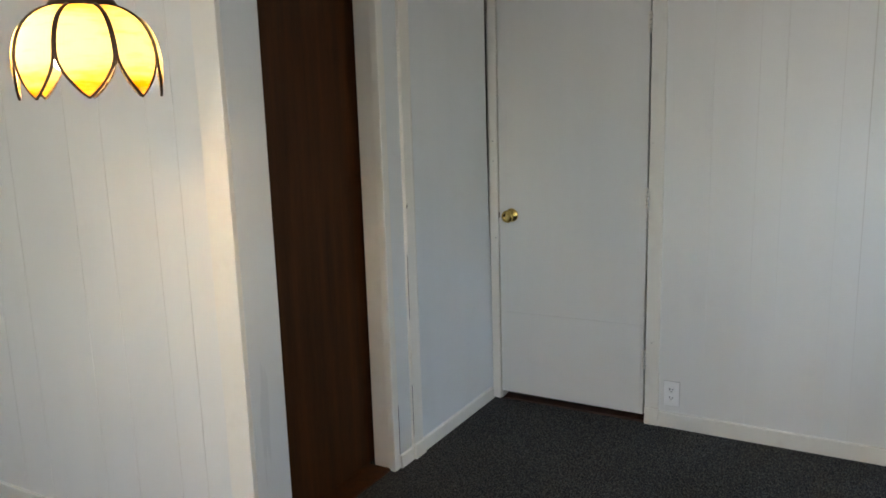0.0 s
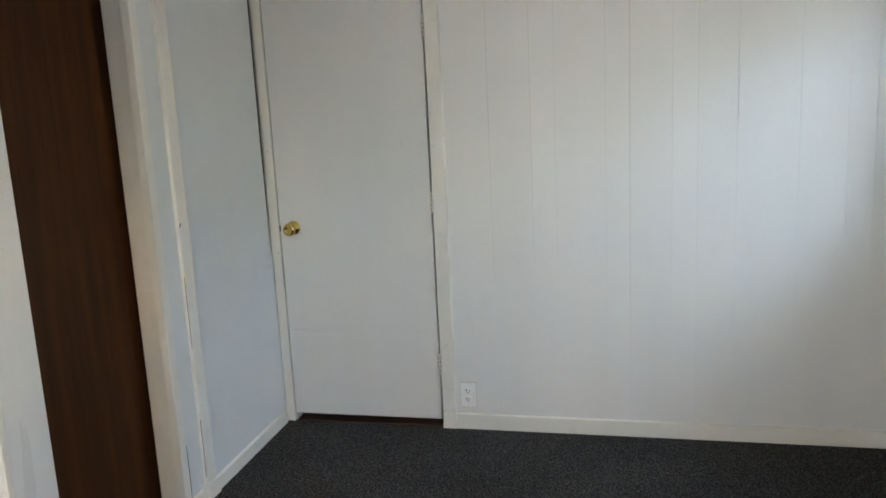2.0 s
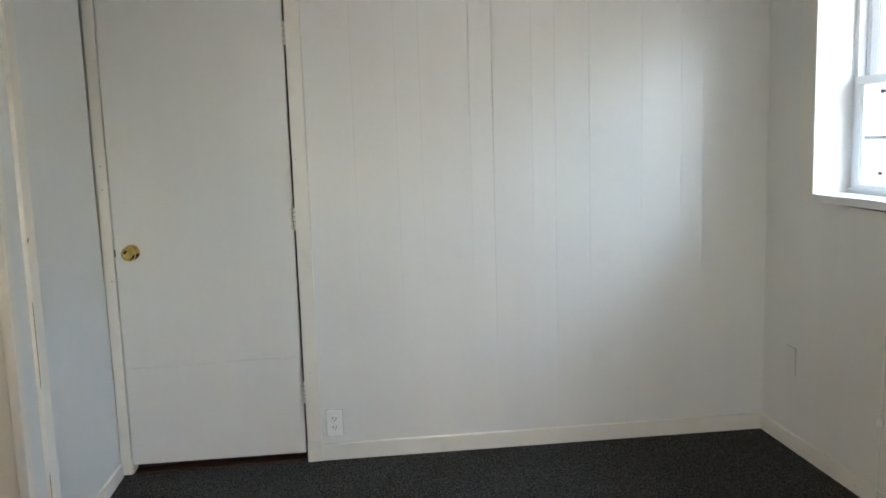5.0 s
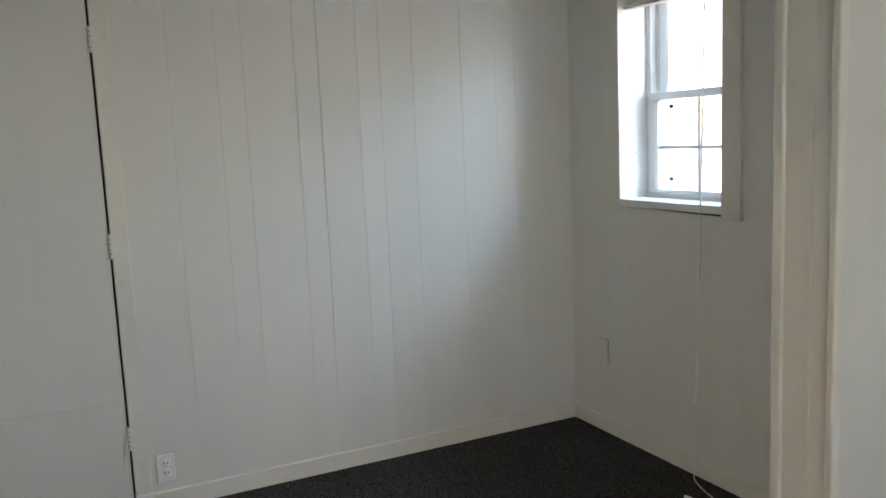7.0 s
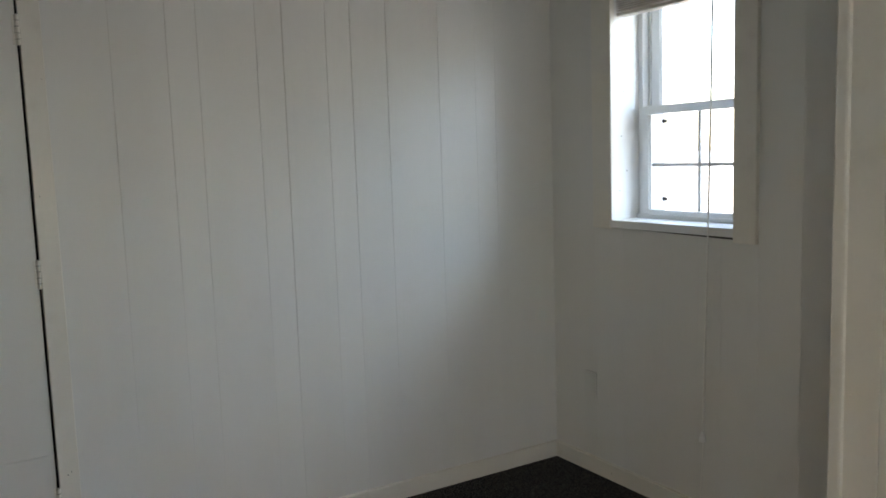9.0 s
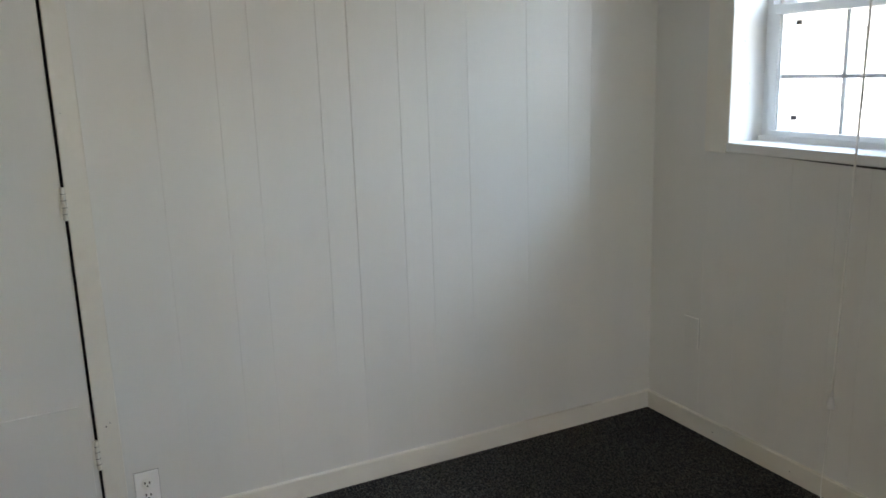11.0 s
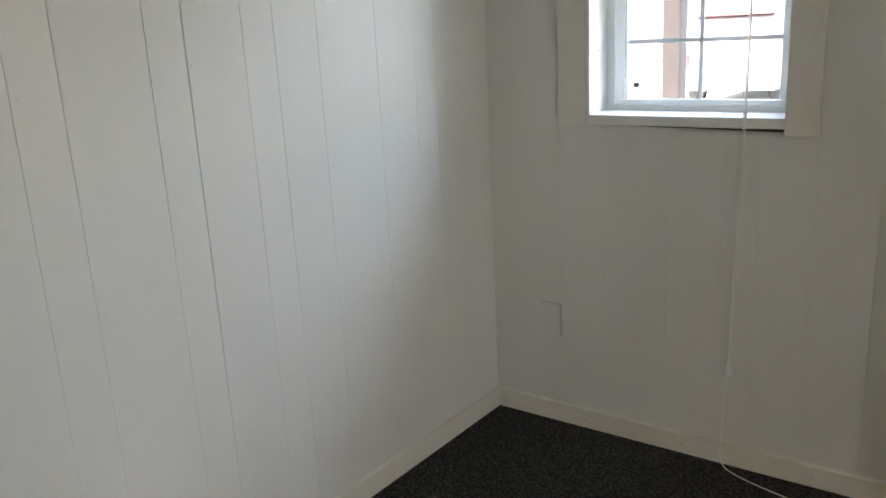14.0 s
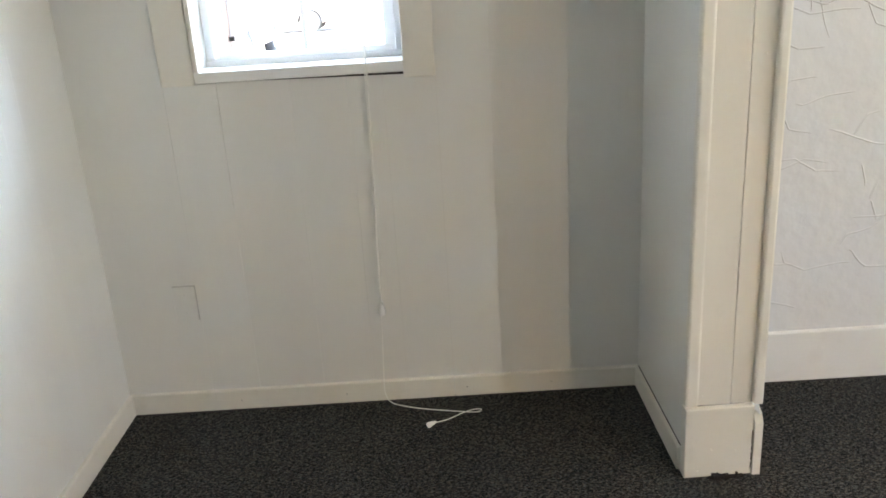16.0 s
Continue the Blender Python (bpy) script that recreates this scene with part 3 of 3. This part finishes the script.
# ---- dark door and its frame ----
door_2 = setting("door_2", box(-1.812, -1.768, 1.74, 2.530, 0.006, 2.04, 0.002), DARKW, "closed dark brown stained wooden flush door")
part("backing", box(-1.86, -1.83, PY1 - 0.1, 2.56, 0, 2.1), GAP, door_2)
jamb = setting("trim", box(-1.745, WX - 0.014, 2.499, 2.512, 0, 2.06, 0.002), TRIM, "white painted jamb and casing of the dark door")
part("casing_edge", box(WX - 0.030, WX + 0.004, 2.480, 2.522, 0, 2.08, 0.003), TRIM, jamb)
for y0, y1, z0, z1, x in ((2.621, 2.624, 0.10, 0.34, WX + 0.011), (2.621, 2.623, 0.62, 0.90, WX + 0.011), (2.518, 2.521, 0.06, 0.28, WX + 0.0035), (2.626, 2.632, 1.085, 1.105, WX + 0.0135)):
    part("paint_chip", prism([(y0, z0), (y1, z0 + 0.02), (y1 + 0.0006, (z0 + z1) / 2), (y1 - 0.0004, z1), (y0, z1 - 0.01)], "x", x, x + 0.0012), SUBFL, jamb)
setting("threshold", box(-1.770, WX - 0.02, PY1 + 0.002, 2.486, 0, 0.009, 0.003), DARKW, "dark stained wooden threshold")

# ---- window ----
window_1 = setting("window_1", box(EX - 0.012, 1.40, WY0, WY1, WZ0 + 0.002, WZ0 + 0.034, 0.003), JAMBM, "white double-hung window in a deep painted recess")
part("casing", box(EX - 0.016, EX, WY1 - 0.002, WY1 + 0.096, 1.068, 2.16, 0.002), TRIM, window_1)
part("casing", box(EX - 0.018, EX, WY0 - 0.088, WY0 + 0.004, 1.055, 2.16, 0.002), TRIM, window_1)
part("head_casing", box(EX - 0.016, EX, WY0 + 0.004, WY1 - 0.002, WZ1, 2.16, 0.002), TRIM, window_1)
part("casing_bead", box(EX - 0.022, EX + 0.004, WY1 - 0.020, WY1 - 0.005, WZ0 + 0.034, WZ1, 0.004), TRIM, window_1)
# dark strip painted as the shadow beside the bead
part("bead_shadow_line", box(EX - 0.012, EX + 0.003, WY1 - 0.0052, WY1 - 0.0022, WZ0 + 0.034, WZ1), SHADE, window_1)
# black wedge painted for the shadow under the sill
part("sill_shadow_gap", prism([(WY0 + 0.005, WZ0 + 0.001), (WY1 - 0.15, WZ0 + 0.001), (WY0 + 0.005, WZ0 - 0.006)], "x", EX - 0.0025, EX + 0.001), GAP, window_1)
part("jamb", box(EX + 0.001, 1.40, WY1 - 0.004, WY1 + 0.012, WZ0 + 0.03, WZ1, 0.001), JAMBM, window_1)
part("jamb", box(EX + 0.001, 1.40, WY0 - 0.012, WY0 + 0.004, WZ0 + 0.03, WZ1, 0.001), JAMBM, window_1)
part("head_jamb", box(EX + 0.001, 1.40, WY0, WY1, WZ1 - 0.004, WZ1 + 0.012, 0.001), JAMBM, window_1)
F0, F1 = WY0 + 0.004, WY1 - 0.004
frame_1 = part("window_frame", box(1.368, 1.49, F1 - 0.024, F1, WZ0 + 0.03, WZ1 - 0.004, 0.002), SASHM, window_1)
part("frame_side", box(1.366, 1.49, F0, F0 + 0.022, WZ0 + 0.03, WZ1 - 0.004, 0.002), SASHM, frame_1)
part("frame_sill", box(1.352, 1.49, F0, F1, WZ0 + 0.032, WZ0 + 0.052, 0.002), SASHM, frame_1)
part("track", box(1.40, 1.412, F1 - 0.032, F1 - 0.022, WZ0 + 0.04, WZ1 - 0.01, 0.001), SASHM, frame_1)


def sash(x, y0, y1, z0, z1, stile, rail0, rail1, muntins, name):
    s = part("sash", box(x - 0.014, x + 0.014, y1 - stile, y1, z0, z1, 0.003), SASHM, window_1, name)
    part("stile", box(x - 0.014, x + 0.014, y0, y0 + stile, z0, z1, 0.003), SASHM, s)
    part("bottom_rail", box(x - 0.016, x + 0.014, y0 + stile * 0.4, y1 - stile * 0.4, z0, z0 + rail0, 0.003), SASHM, s)
    part("top_rail", box(x - 0.018, x + 0.014, y0 + stile * 0.4, y1 - stile * 0.4, z1 - rail1, z1, 0.004), SASHM, s)
    part("glazing_bead", box(x - 0.008, x - 0.002, y1 - stile - 0.006, y1 - stile + 0.001, z0 + rail0, z1 - rail1, 0.001), SASHM, s)
    g = part("pane", box(x - 0.002, x + 0.002, y0 + stile - 0.003, y1 - stile + 0.003, z0 + rail0 - 0.003, z1 - rail1 + 0.003), GLASS, s)
    g.visible_shadow = False
    if muntins:
        ym, zm = 2.733, 1.320
        part("muntin", box(x + 0.004, x + 0.011, ym - 0.007, ym + 0.007, z0 + rail0, z1 - rail1, 0.002), SASHM, s)
        part("muntin", box(x + 0.0045, x + 0.0105, y0 + stile, y1 - stile, zm - 0.007, zm + 0.007, 0.002), SASHM, s)
    return s


sash(1.372, F0 + 0.022, F1 - 0.030, WZ0 + 0.040, 1.556, 0.034, 0.030, 0.034, True, "white vinyl lower sash with a four-pane grid")
sash(1.425, F0 + 0.016, F1 - 0.030, 1.525, WZ1 - 0.006, 0.044, 0.030, 0.034, False, "white vinyl upper sash with clear glass")
for z in (1.496, 1.178):
    part("screen_clip", box(1.442, 1.454, 2.964, 2.984, z - 0.008, z + 0.008, 0.003), SLOT, window_1, "small black screen clip")
for x, z in ((1.27, 1.44), (1.285, 1.62), (1.30, 1.30), (1.26, 1.22)):
    part("nail_hole", lathe([(0.0022, 0), (0.0022, 0.001)], 8, pose(x, WY1 - 0.0035, z, 90, 0, 0)), SLOT, window_1)

# ---- blind with its pull cord ----
blind = thing("window_blind", "raised slatted blind with a long white pull cord, in the window", "blind", (1.262, 2.736, 1.908))
B0, B1 = WY0 + 0.010, WY1 - 0.012
def blind_part(name, bm, mat, label="", parent=None):
    bm.transform(Matrix.Translation((-1.262, -2.736, -1.908)))
    return part(name, bm, mat, parent or blind, label)


blind_part("bottom_rail", box(1.240, 1.284, B0, B1, 1.908, 1.923, 0.004), SLAT)
slat_bm = box(1.240, 1.284, B0, B1, 1.929, 1.9325, 0.001)
first = blind_part("slat", slat_bm, SLAT)
for i in range(1, 10):
    o = new("slat", first.data)
    o.parent = blind
    o.location = (random.uniform(-0.002, 0.002), random.uniform(-0.002, 0.002), 0.0084 * i)
blind_part("headrail", box(1.236, 1.290, B0, B1, 2.012, 2.052, 0.003), SLAT)
cord_line = smooth_curve([(1.236, 2.545, 2.02), (1.228, 2.545, 1.88), (1.214, 2.540, 1.45), (1.203, 2.540, 1.104), (1.199, 2.548, 0.75), (1.197, 2.557, 0.352)], 6)
cord = blind_part("lift_cord", tube(cord_line, 0.0028), CORDM, "thin white blind cord")
second = smooth_curve([(1.238, 2.553, 2.02), (1.230, 2.550, 1.88), (1.217, 2.547, 1.45), (1.206, 2.546, 1.104), (1.205, 2.552, 0.75), (1.206, 2.560, 0.36), (1.204, 2.566, 0.22), (1.203, 2.572, 0.09),
                       (1.200, 2.572, 0.030), (1.180, 2.552, 0.006), (1.152, 2.504, 0.004), (1.128, 2.440, 0.004), (1.112, 2.380, 0.004), (1.091, 2.292, 0.004), (1.094, 2.266, 0.004), (1.106, 2.262, 0.004),
                       (1.104, 2.283, 0.006), (1.085, 2.318, 0.008), (1.056, 2.368, 0.004), (1.034, 2.411, 0.007)], 5)
blind_part("lift_cord", tube(second, 0.0016), CORDM, "thin white cord trailing over the carpet")
bell = [(0.005, 0.0), (0.0058, -0.005), (0.009, -0.014), (0.0125, -0.030), (0.0125, -0.037), (0.008, -0.040)]
blind_part("tassel", lathe(bell, 16, pose(1.197, 2.557, 0.354)), PLATE, "white plastic cord bell")
small_bell = [(0.72 * radius, 0.8 * height) for radius, height in bell]
blind_part("tassel", lathe(small_bell, 16, pose(1.036, 2.406, 0.0098, 0, 97, 118) @ pose(0, 0, 0, 180, 0, 0)), PLATE, "white plastic cord bell lying on the carpet")

# ---- wall plates ----
outlet = thing("wall_outlet", "white duplex power outlet on the panelled wall", "outlet", (-0.730, NY, 0.163))
# dark rim painted as the shadow around the outlet plate
part("edge_shadow", box(-0.0362, 0.0366, -0.0008, 0.0, -0.0598, 0.0592), SHADE, outlet)
part("plate", box(-0.035, 0.035, -0.006, 0.0, -0.058, 0.058, 0.0025), PLATE, outlet)
for dz in (-0.0195, 0.0195):
    r = part("receptacle", lathe([(0.0168, 0), (0.0168, 0.0025), (0.0160, 0.003)], 24, pose(0, -0.0055, dz, 90, 0, 0)), PLATE, outlet)
    part("slot", box(-0.0086, -0.0048, -0.0092, -0.0070, dz - 0.001, dz + 0.008), SLOT, r)
    part("slot", box(0.0048, 0.0086, -0.0092, -0.0070, dz - 0.001, dz + 0.006), SLOT, r)
    part("slot", lathe([(0.0026, 0), (0.0026, 0.002)], 12, pose(0, -0.0070, dz - 0.0075, 90, 0, 0)), SLOT, r)
part("screw", lathe([(0.0032, 0), (0.0028, 0.001)], 12, pose(0, -0.0058, 0, 90, 0, 0)), PLATE, outlet)
blank = thing("blank_plate", "painted-over blank cover plate on the window wall", "wall plate", (EX, 3.183, 0.385))
# dark rim painted as the cover plate's shadow, wider below
part("edge_shadow", box(-0.0010, 0.0, -0.0370, 0.0366, -0.0602, 0.0594), SHADE, blank)
part("plate", box(-0.009, 0.0, -0.036, 0.036, -0.059, 0.059, 0.003), WALLP, blank)
for dz in (-0.030, 0.030):
    part("screw", lathe([(0.0032, 0), (0.0028, 0.001)], 12, pose(-0.0088, 0, dz, 0, -90, 0)), PANEL, blank)

# ---- hanging lamp ----
pendant = thing("pendant_lamp", "lit amber stained-glass tulip lamp hanging from the ceiling", "lamp", tuple(LAMP))


def petal_point(s, u):
    """Height runs down with s from 0 to 1; u from -1 to 1 across the petal."""
    r = 0.052 + 0.078 * math.sin(min(1.0, s / 0.58) * math.pi / 2) ** 0.8 - 0.006 * max(0.0, (s - 0.62) / 0.38) ** 1.5
    z = 0.170 * (1 - s) if s > 0.5 else 0.170 * (1 - s) + 0.012 * math.sin(s * 2 * math.pi)
    w = 0.965 if s < 0.52 else 0.965 * math.cos((s - 0.52) / 0.48 * math.pi / 2) ** 0.85
    a = math.pi / 8 * w * u
    return r, a, z


def petal_mesh(turn, thick=0.003):
    bm = bmesh.new()
    S, U = 14, 8
    sheets = []
    for d in (0, -thick):
        rows = []
        for i in range(S + 1):
            row = []
            for k in range(U + 1):
                r, a, z = petal_point(i / S, -1 + 2 * k / U)
                r += d + 0.004 * math.cos(a * 4)
                row.append(bm.verts.new((r * math.cos(a + turn), r * math.sin(a + turn), z)))
            rows.append(row)
        sheets.append(rows)
    for rows, flip in ((sheets[0], False), (sheets[1], True)):
        for i in range(S):
            for k in range(U):
                q = (rows[i][k], rows[i + 1][k], rows[i + 1][k + 1], rows[i][k + 1])
                bm.faces.new(q[::-1] if flip else q).smooth = True
    bmesh.ops.remove_doubles(bm, verts=list(bm.verts), dist=0.00005)
    return bm


def petal_edge(turn):
    pts = []
    for u, order in ((-1, range(0, 21)), (1, range(20, -1, -1))):
        for i in order:
            r, a, z = petal_point(i / 20, u)
            pts.append(((r + 0.002) * math.cos(a + turn), (r + 0.002) * math.sin(a + turn), z))
    return tube(pts, 0.0029, 6)


for i in range(8):
    turn = math.pi / 4 * i + 0.096
    p = part("petal", petal_mesh(turn), PETAL, pendant, "cream and amber glass petal")
    part("lead_edge", petal_edge(turn), LEAD, p)
part("cap", lathe([(0.060, 0.162), (0.063, 0.170), (0.057, 0.179), (0.030, 0.190), (0.014, 0.206), (0.008, 0.245)], 32), LEAD, pendant, "dark bronze cap")
part("socket", lathe([(0.014, 0.126), (0.015, 0.200)], 20, pose(-0.022, -0.030, 0)), LEAD, pendant)
part("bulb", lathe([(0.012, 0.130), (0.013, 0.118), (0.022, 0.100), (0.027, 0.078), (0.024, 0.060), (0.012, 0.050)], 20, pose(-0.022, -0.030, 0)), BULB, pendant)
chain = bmesh.new()
n_links = int((CEILING - LAMP.z - 0.26) / 0.026)
for i in range(n_links):
    zc = 0.245 + 0.026 * (i + 0.5)
    ring = [Vector((0.007 * math.cos(a), 0, zc + 0.017 * math.sin(a))) for a in (2 * math.pi * k / 12 for k in range(13))]
    if i % 2:
        ring = [Vector((v.y, v.x, v.z)) for v in ring]
    tube(ring, 0.0016, 5, into=chain)
part("chain", chain, LEAD, pendant, "dark bronze chain")
part("canopy", lathe([(0.008, CEILING - LAMP.z - 0.04), (0.05, CEILING - LAMP.z - 0.02), (0.06, CEILING - LAMP.z)], 28), LEAD, pendant)

# ---- outside ----
GZ = -0.32
setting("ground", box(-300, 400, -300, 300, GZ - 0.4, GZ), CONC, "pale sunlit concrete yard and street")
post = thing("porch_post", "weathered square wooden porch post outside the window", "post", (2.62, 3.29, GZ))
part("shaft", box(-0.044, 0.044, -0.044, 0.044, 0.0, 3.0, 0.006), POSTM, post)
part("base_block", box(-0.062, 0.062, -0.062, 0.062, 0.0, 0.16, 0.006), POSTM, post)


def wheel(parent, x, y, r=0.33):
    w = part("wheel", lathe([(0.20, -0.10), (r - 0.02, -0.11), (r, -0.085), (r, 0.085), (r - 0.02, 0.11), (0.20, 0.10)], 28, pose(x, y, r, 90, 0, 0)), TYRE, parent)
    part("rim", lathe([(0.05, -0.112), (0.205, -0.104), (0.205, 0.104), (0.05, 0.112)], 20, pose(x, y, r, 90, 0, 0)), RIMM, w)


def vehicle(name, label, at, turn, paint, length, width, roof, hood, tail):
    """A car along x with its rear at -length/2: side outline with wheel arches pushed across its width."""
    v = thing(name, label, "car", at, "parked cars", turn)
    L, W = length / 2, width / 2
    def arch(cx):
        return [(cx + 0.40 * math.cos(a), 0.30 + 0.40 * math.sin(a)) for a in (math.pi * k / 10 for k in range(11))]
    low = [(-L, 0.42), (-L + 0.05, 0.30)] + arch(-L + 0.85)[::-1] + arch(L - 0.85)[::-1] + [(L - 0.04, 0.30), (L, 0.55)]
    side = low + [(L - 0.12, hood - 0.12), (L - 0.4, hood), (L - 1.35, hood + 0.06), (-L + 0.12, tail), (-L + 0.02, 0.75)]
    part("body", prism(side, "y", -W, W, 0.02), paint, v)
    cabin = [(L - 1.45, hood), (L - 2.15, roof - 0.04), (L - 2.4, roof), (-L + 0.55, roof), (-L + 0.35, roof - 0.06), (-L + 0.10, tail - 0.05)]
    part("cabin", prism(cabin, "y", -W + 0.10, W - 0.10, 0.05), paint, v)
    win = [(L - 1.70, hood + 0.10), (L - 2.20, roof - 0.10), (-L + 0.62, roof - 0.10), (-L + 0.45, tail + 0.06)]
    for s in (-1, 1):
        part("side_window", prism(win, "y", s * (W - 0.108), s * (W - 0.094)), CARG, v)
    part("rear_window", prism([(-L + 0.16, tail + 0.08), (-L + 0.34, roof - 0.14), (-L + 0.36, roof - 0.14), (-L + 0.20, tail + 0.08)], "y", -W + 0.22, W - 0.22), CARG, v)
    part("rear_bumper", box(-L - 0.06, -L + 0.10, -W + 0.03, W - 0.03, 0.40, 0.62, 0.03), BUMP, v)
    part("front_bumper", box(L - 0.10, L + 0.05, -W + 0.03, W - 0.03, 0.34, 0.58, 0.03), BUMP, v)
    part("spoiler", box(-L + 0.24, -L + 0.56, -W + 0.18, W - 0.18, roof - 0.01, roof + 0.025, 0.01), REDL, v)
    for s in (-1, 1):
        part("tail_light", box(-L - 0.012, -L + 0.10, s * (W - 0.11) - 0.09, s * (W - 0.11) + 0.09, tail - 0.32, tail - 0.06, 0.02), REDL, v)
        for x in (-L + 0.85, L - 0.85):
            wheel(v, x, s * (W - 0.12))
    return v


vehicle("parked_suv", "white sport utility vehicle parked with its rear to the window", (17.3, 7.0, GZ), 0, CARW, 4.5, 1.85, 1.72, 1.05, 1.08)
vehicle("parked_car", "silver hatchback parked side-on in the street", (25.9, 7.33, GZ), 90, CARS, 4.1, 1.75, 1.46, 0.95, 1.0)

bin_1 = thing("wheelie_bin", "dark grey wheeled rubbish bin standing in the yard", "bin", (16.0, 9.9, GZ))
part("body", prism([(-0.26, 0.05), (0.22, 0.05), (0.29, 0.95), (-0.29, 0.95)], "y", -0.27, 0.27, 0.02), BINM, bin_1)
part("lid", prism([(-0.31, 0.955), (0.32, 0.955), (0.25, 1.02), (-0.28, 1.03)], "y", -0.29, 0.29, 0.015), BINM, bin_1)
for s in (-1, 1):
    part("wheel", lathe([(0.10, -0.03), (0.11, 0), (0.10, 0.03)], 16, pose(-0.24, s * 0.25, 0.11, 90, 0, 0)), TYRE, bin_1)

house = thing("far_house", "pale sided house with a grey shingled roof across the street", "house", (32.0, 16.5, GZ))
part("wall", box(0, 8, -9, 9, 0, 4.6), SIDING, house)
roof = part("roof", prism([(-0.7, 4.5), (8.7, 4.5), (4, 7.2)], "y", -9.5, 9.5), ROOFM, house)
part("fascia", box(-0.76, -0.70, -9.5, 9.5, 4.36, 4.56), SIDING, roof)
part("awning", prism([(-1.5, 2.55), (0, 3.1), (0, 3.2), (-1.5, 2.8)], "y", 2.0, 8.0), ROOFM, house)
for y in (-6.5, -2.5, 1.0, 4.5, 7.2):
    w = part("window", box(-0.03, 0.02, y - 0.5, y + 0.5, 1.2, 2.5, 0.01), CARG, house)
    part("frame", box(-0.05, -0.031, y - 0.6, y + 0.6, 1.1, 1.2), SASHM, w)
pier = part("brick_pier", box(-0.30, 0.0, -1.35, -0.55, 0, 4.4), BRICKM, house)
brick_me = None
for row in range(14):
    for c in range(2):
        if brick_me is None:
            b0 = part("brick", box(-0.02, 0.0, 0.0, 0.36, 0.0, 0.24, 0.004), BRICKM, pier)
            brick_me = b0.data
        else:
            b0 = new("brick", brick_me)
            b0.parent = pier
        b0.location = (-0.30, -1.34 + 0.40 * c - (0.0 if row % 2 else 0.02), 0.05 + 0.28 * row)
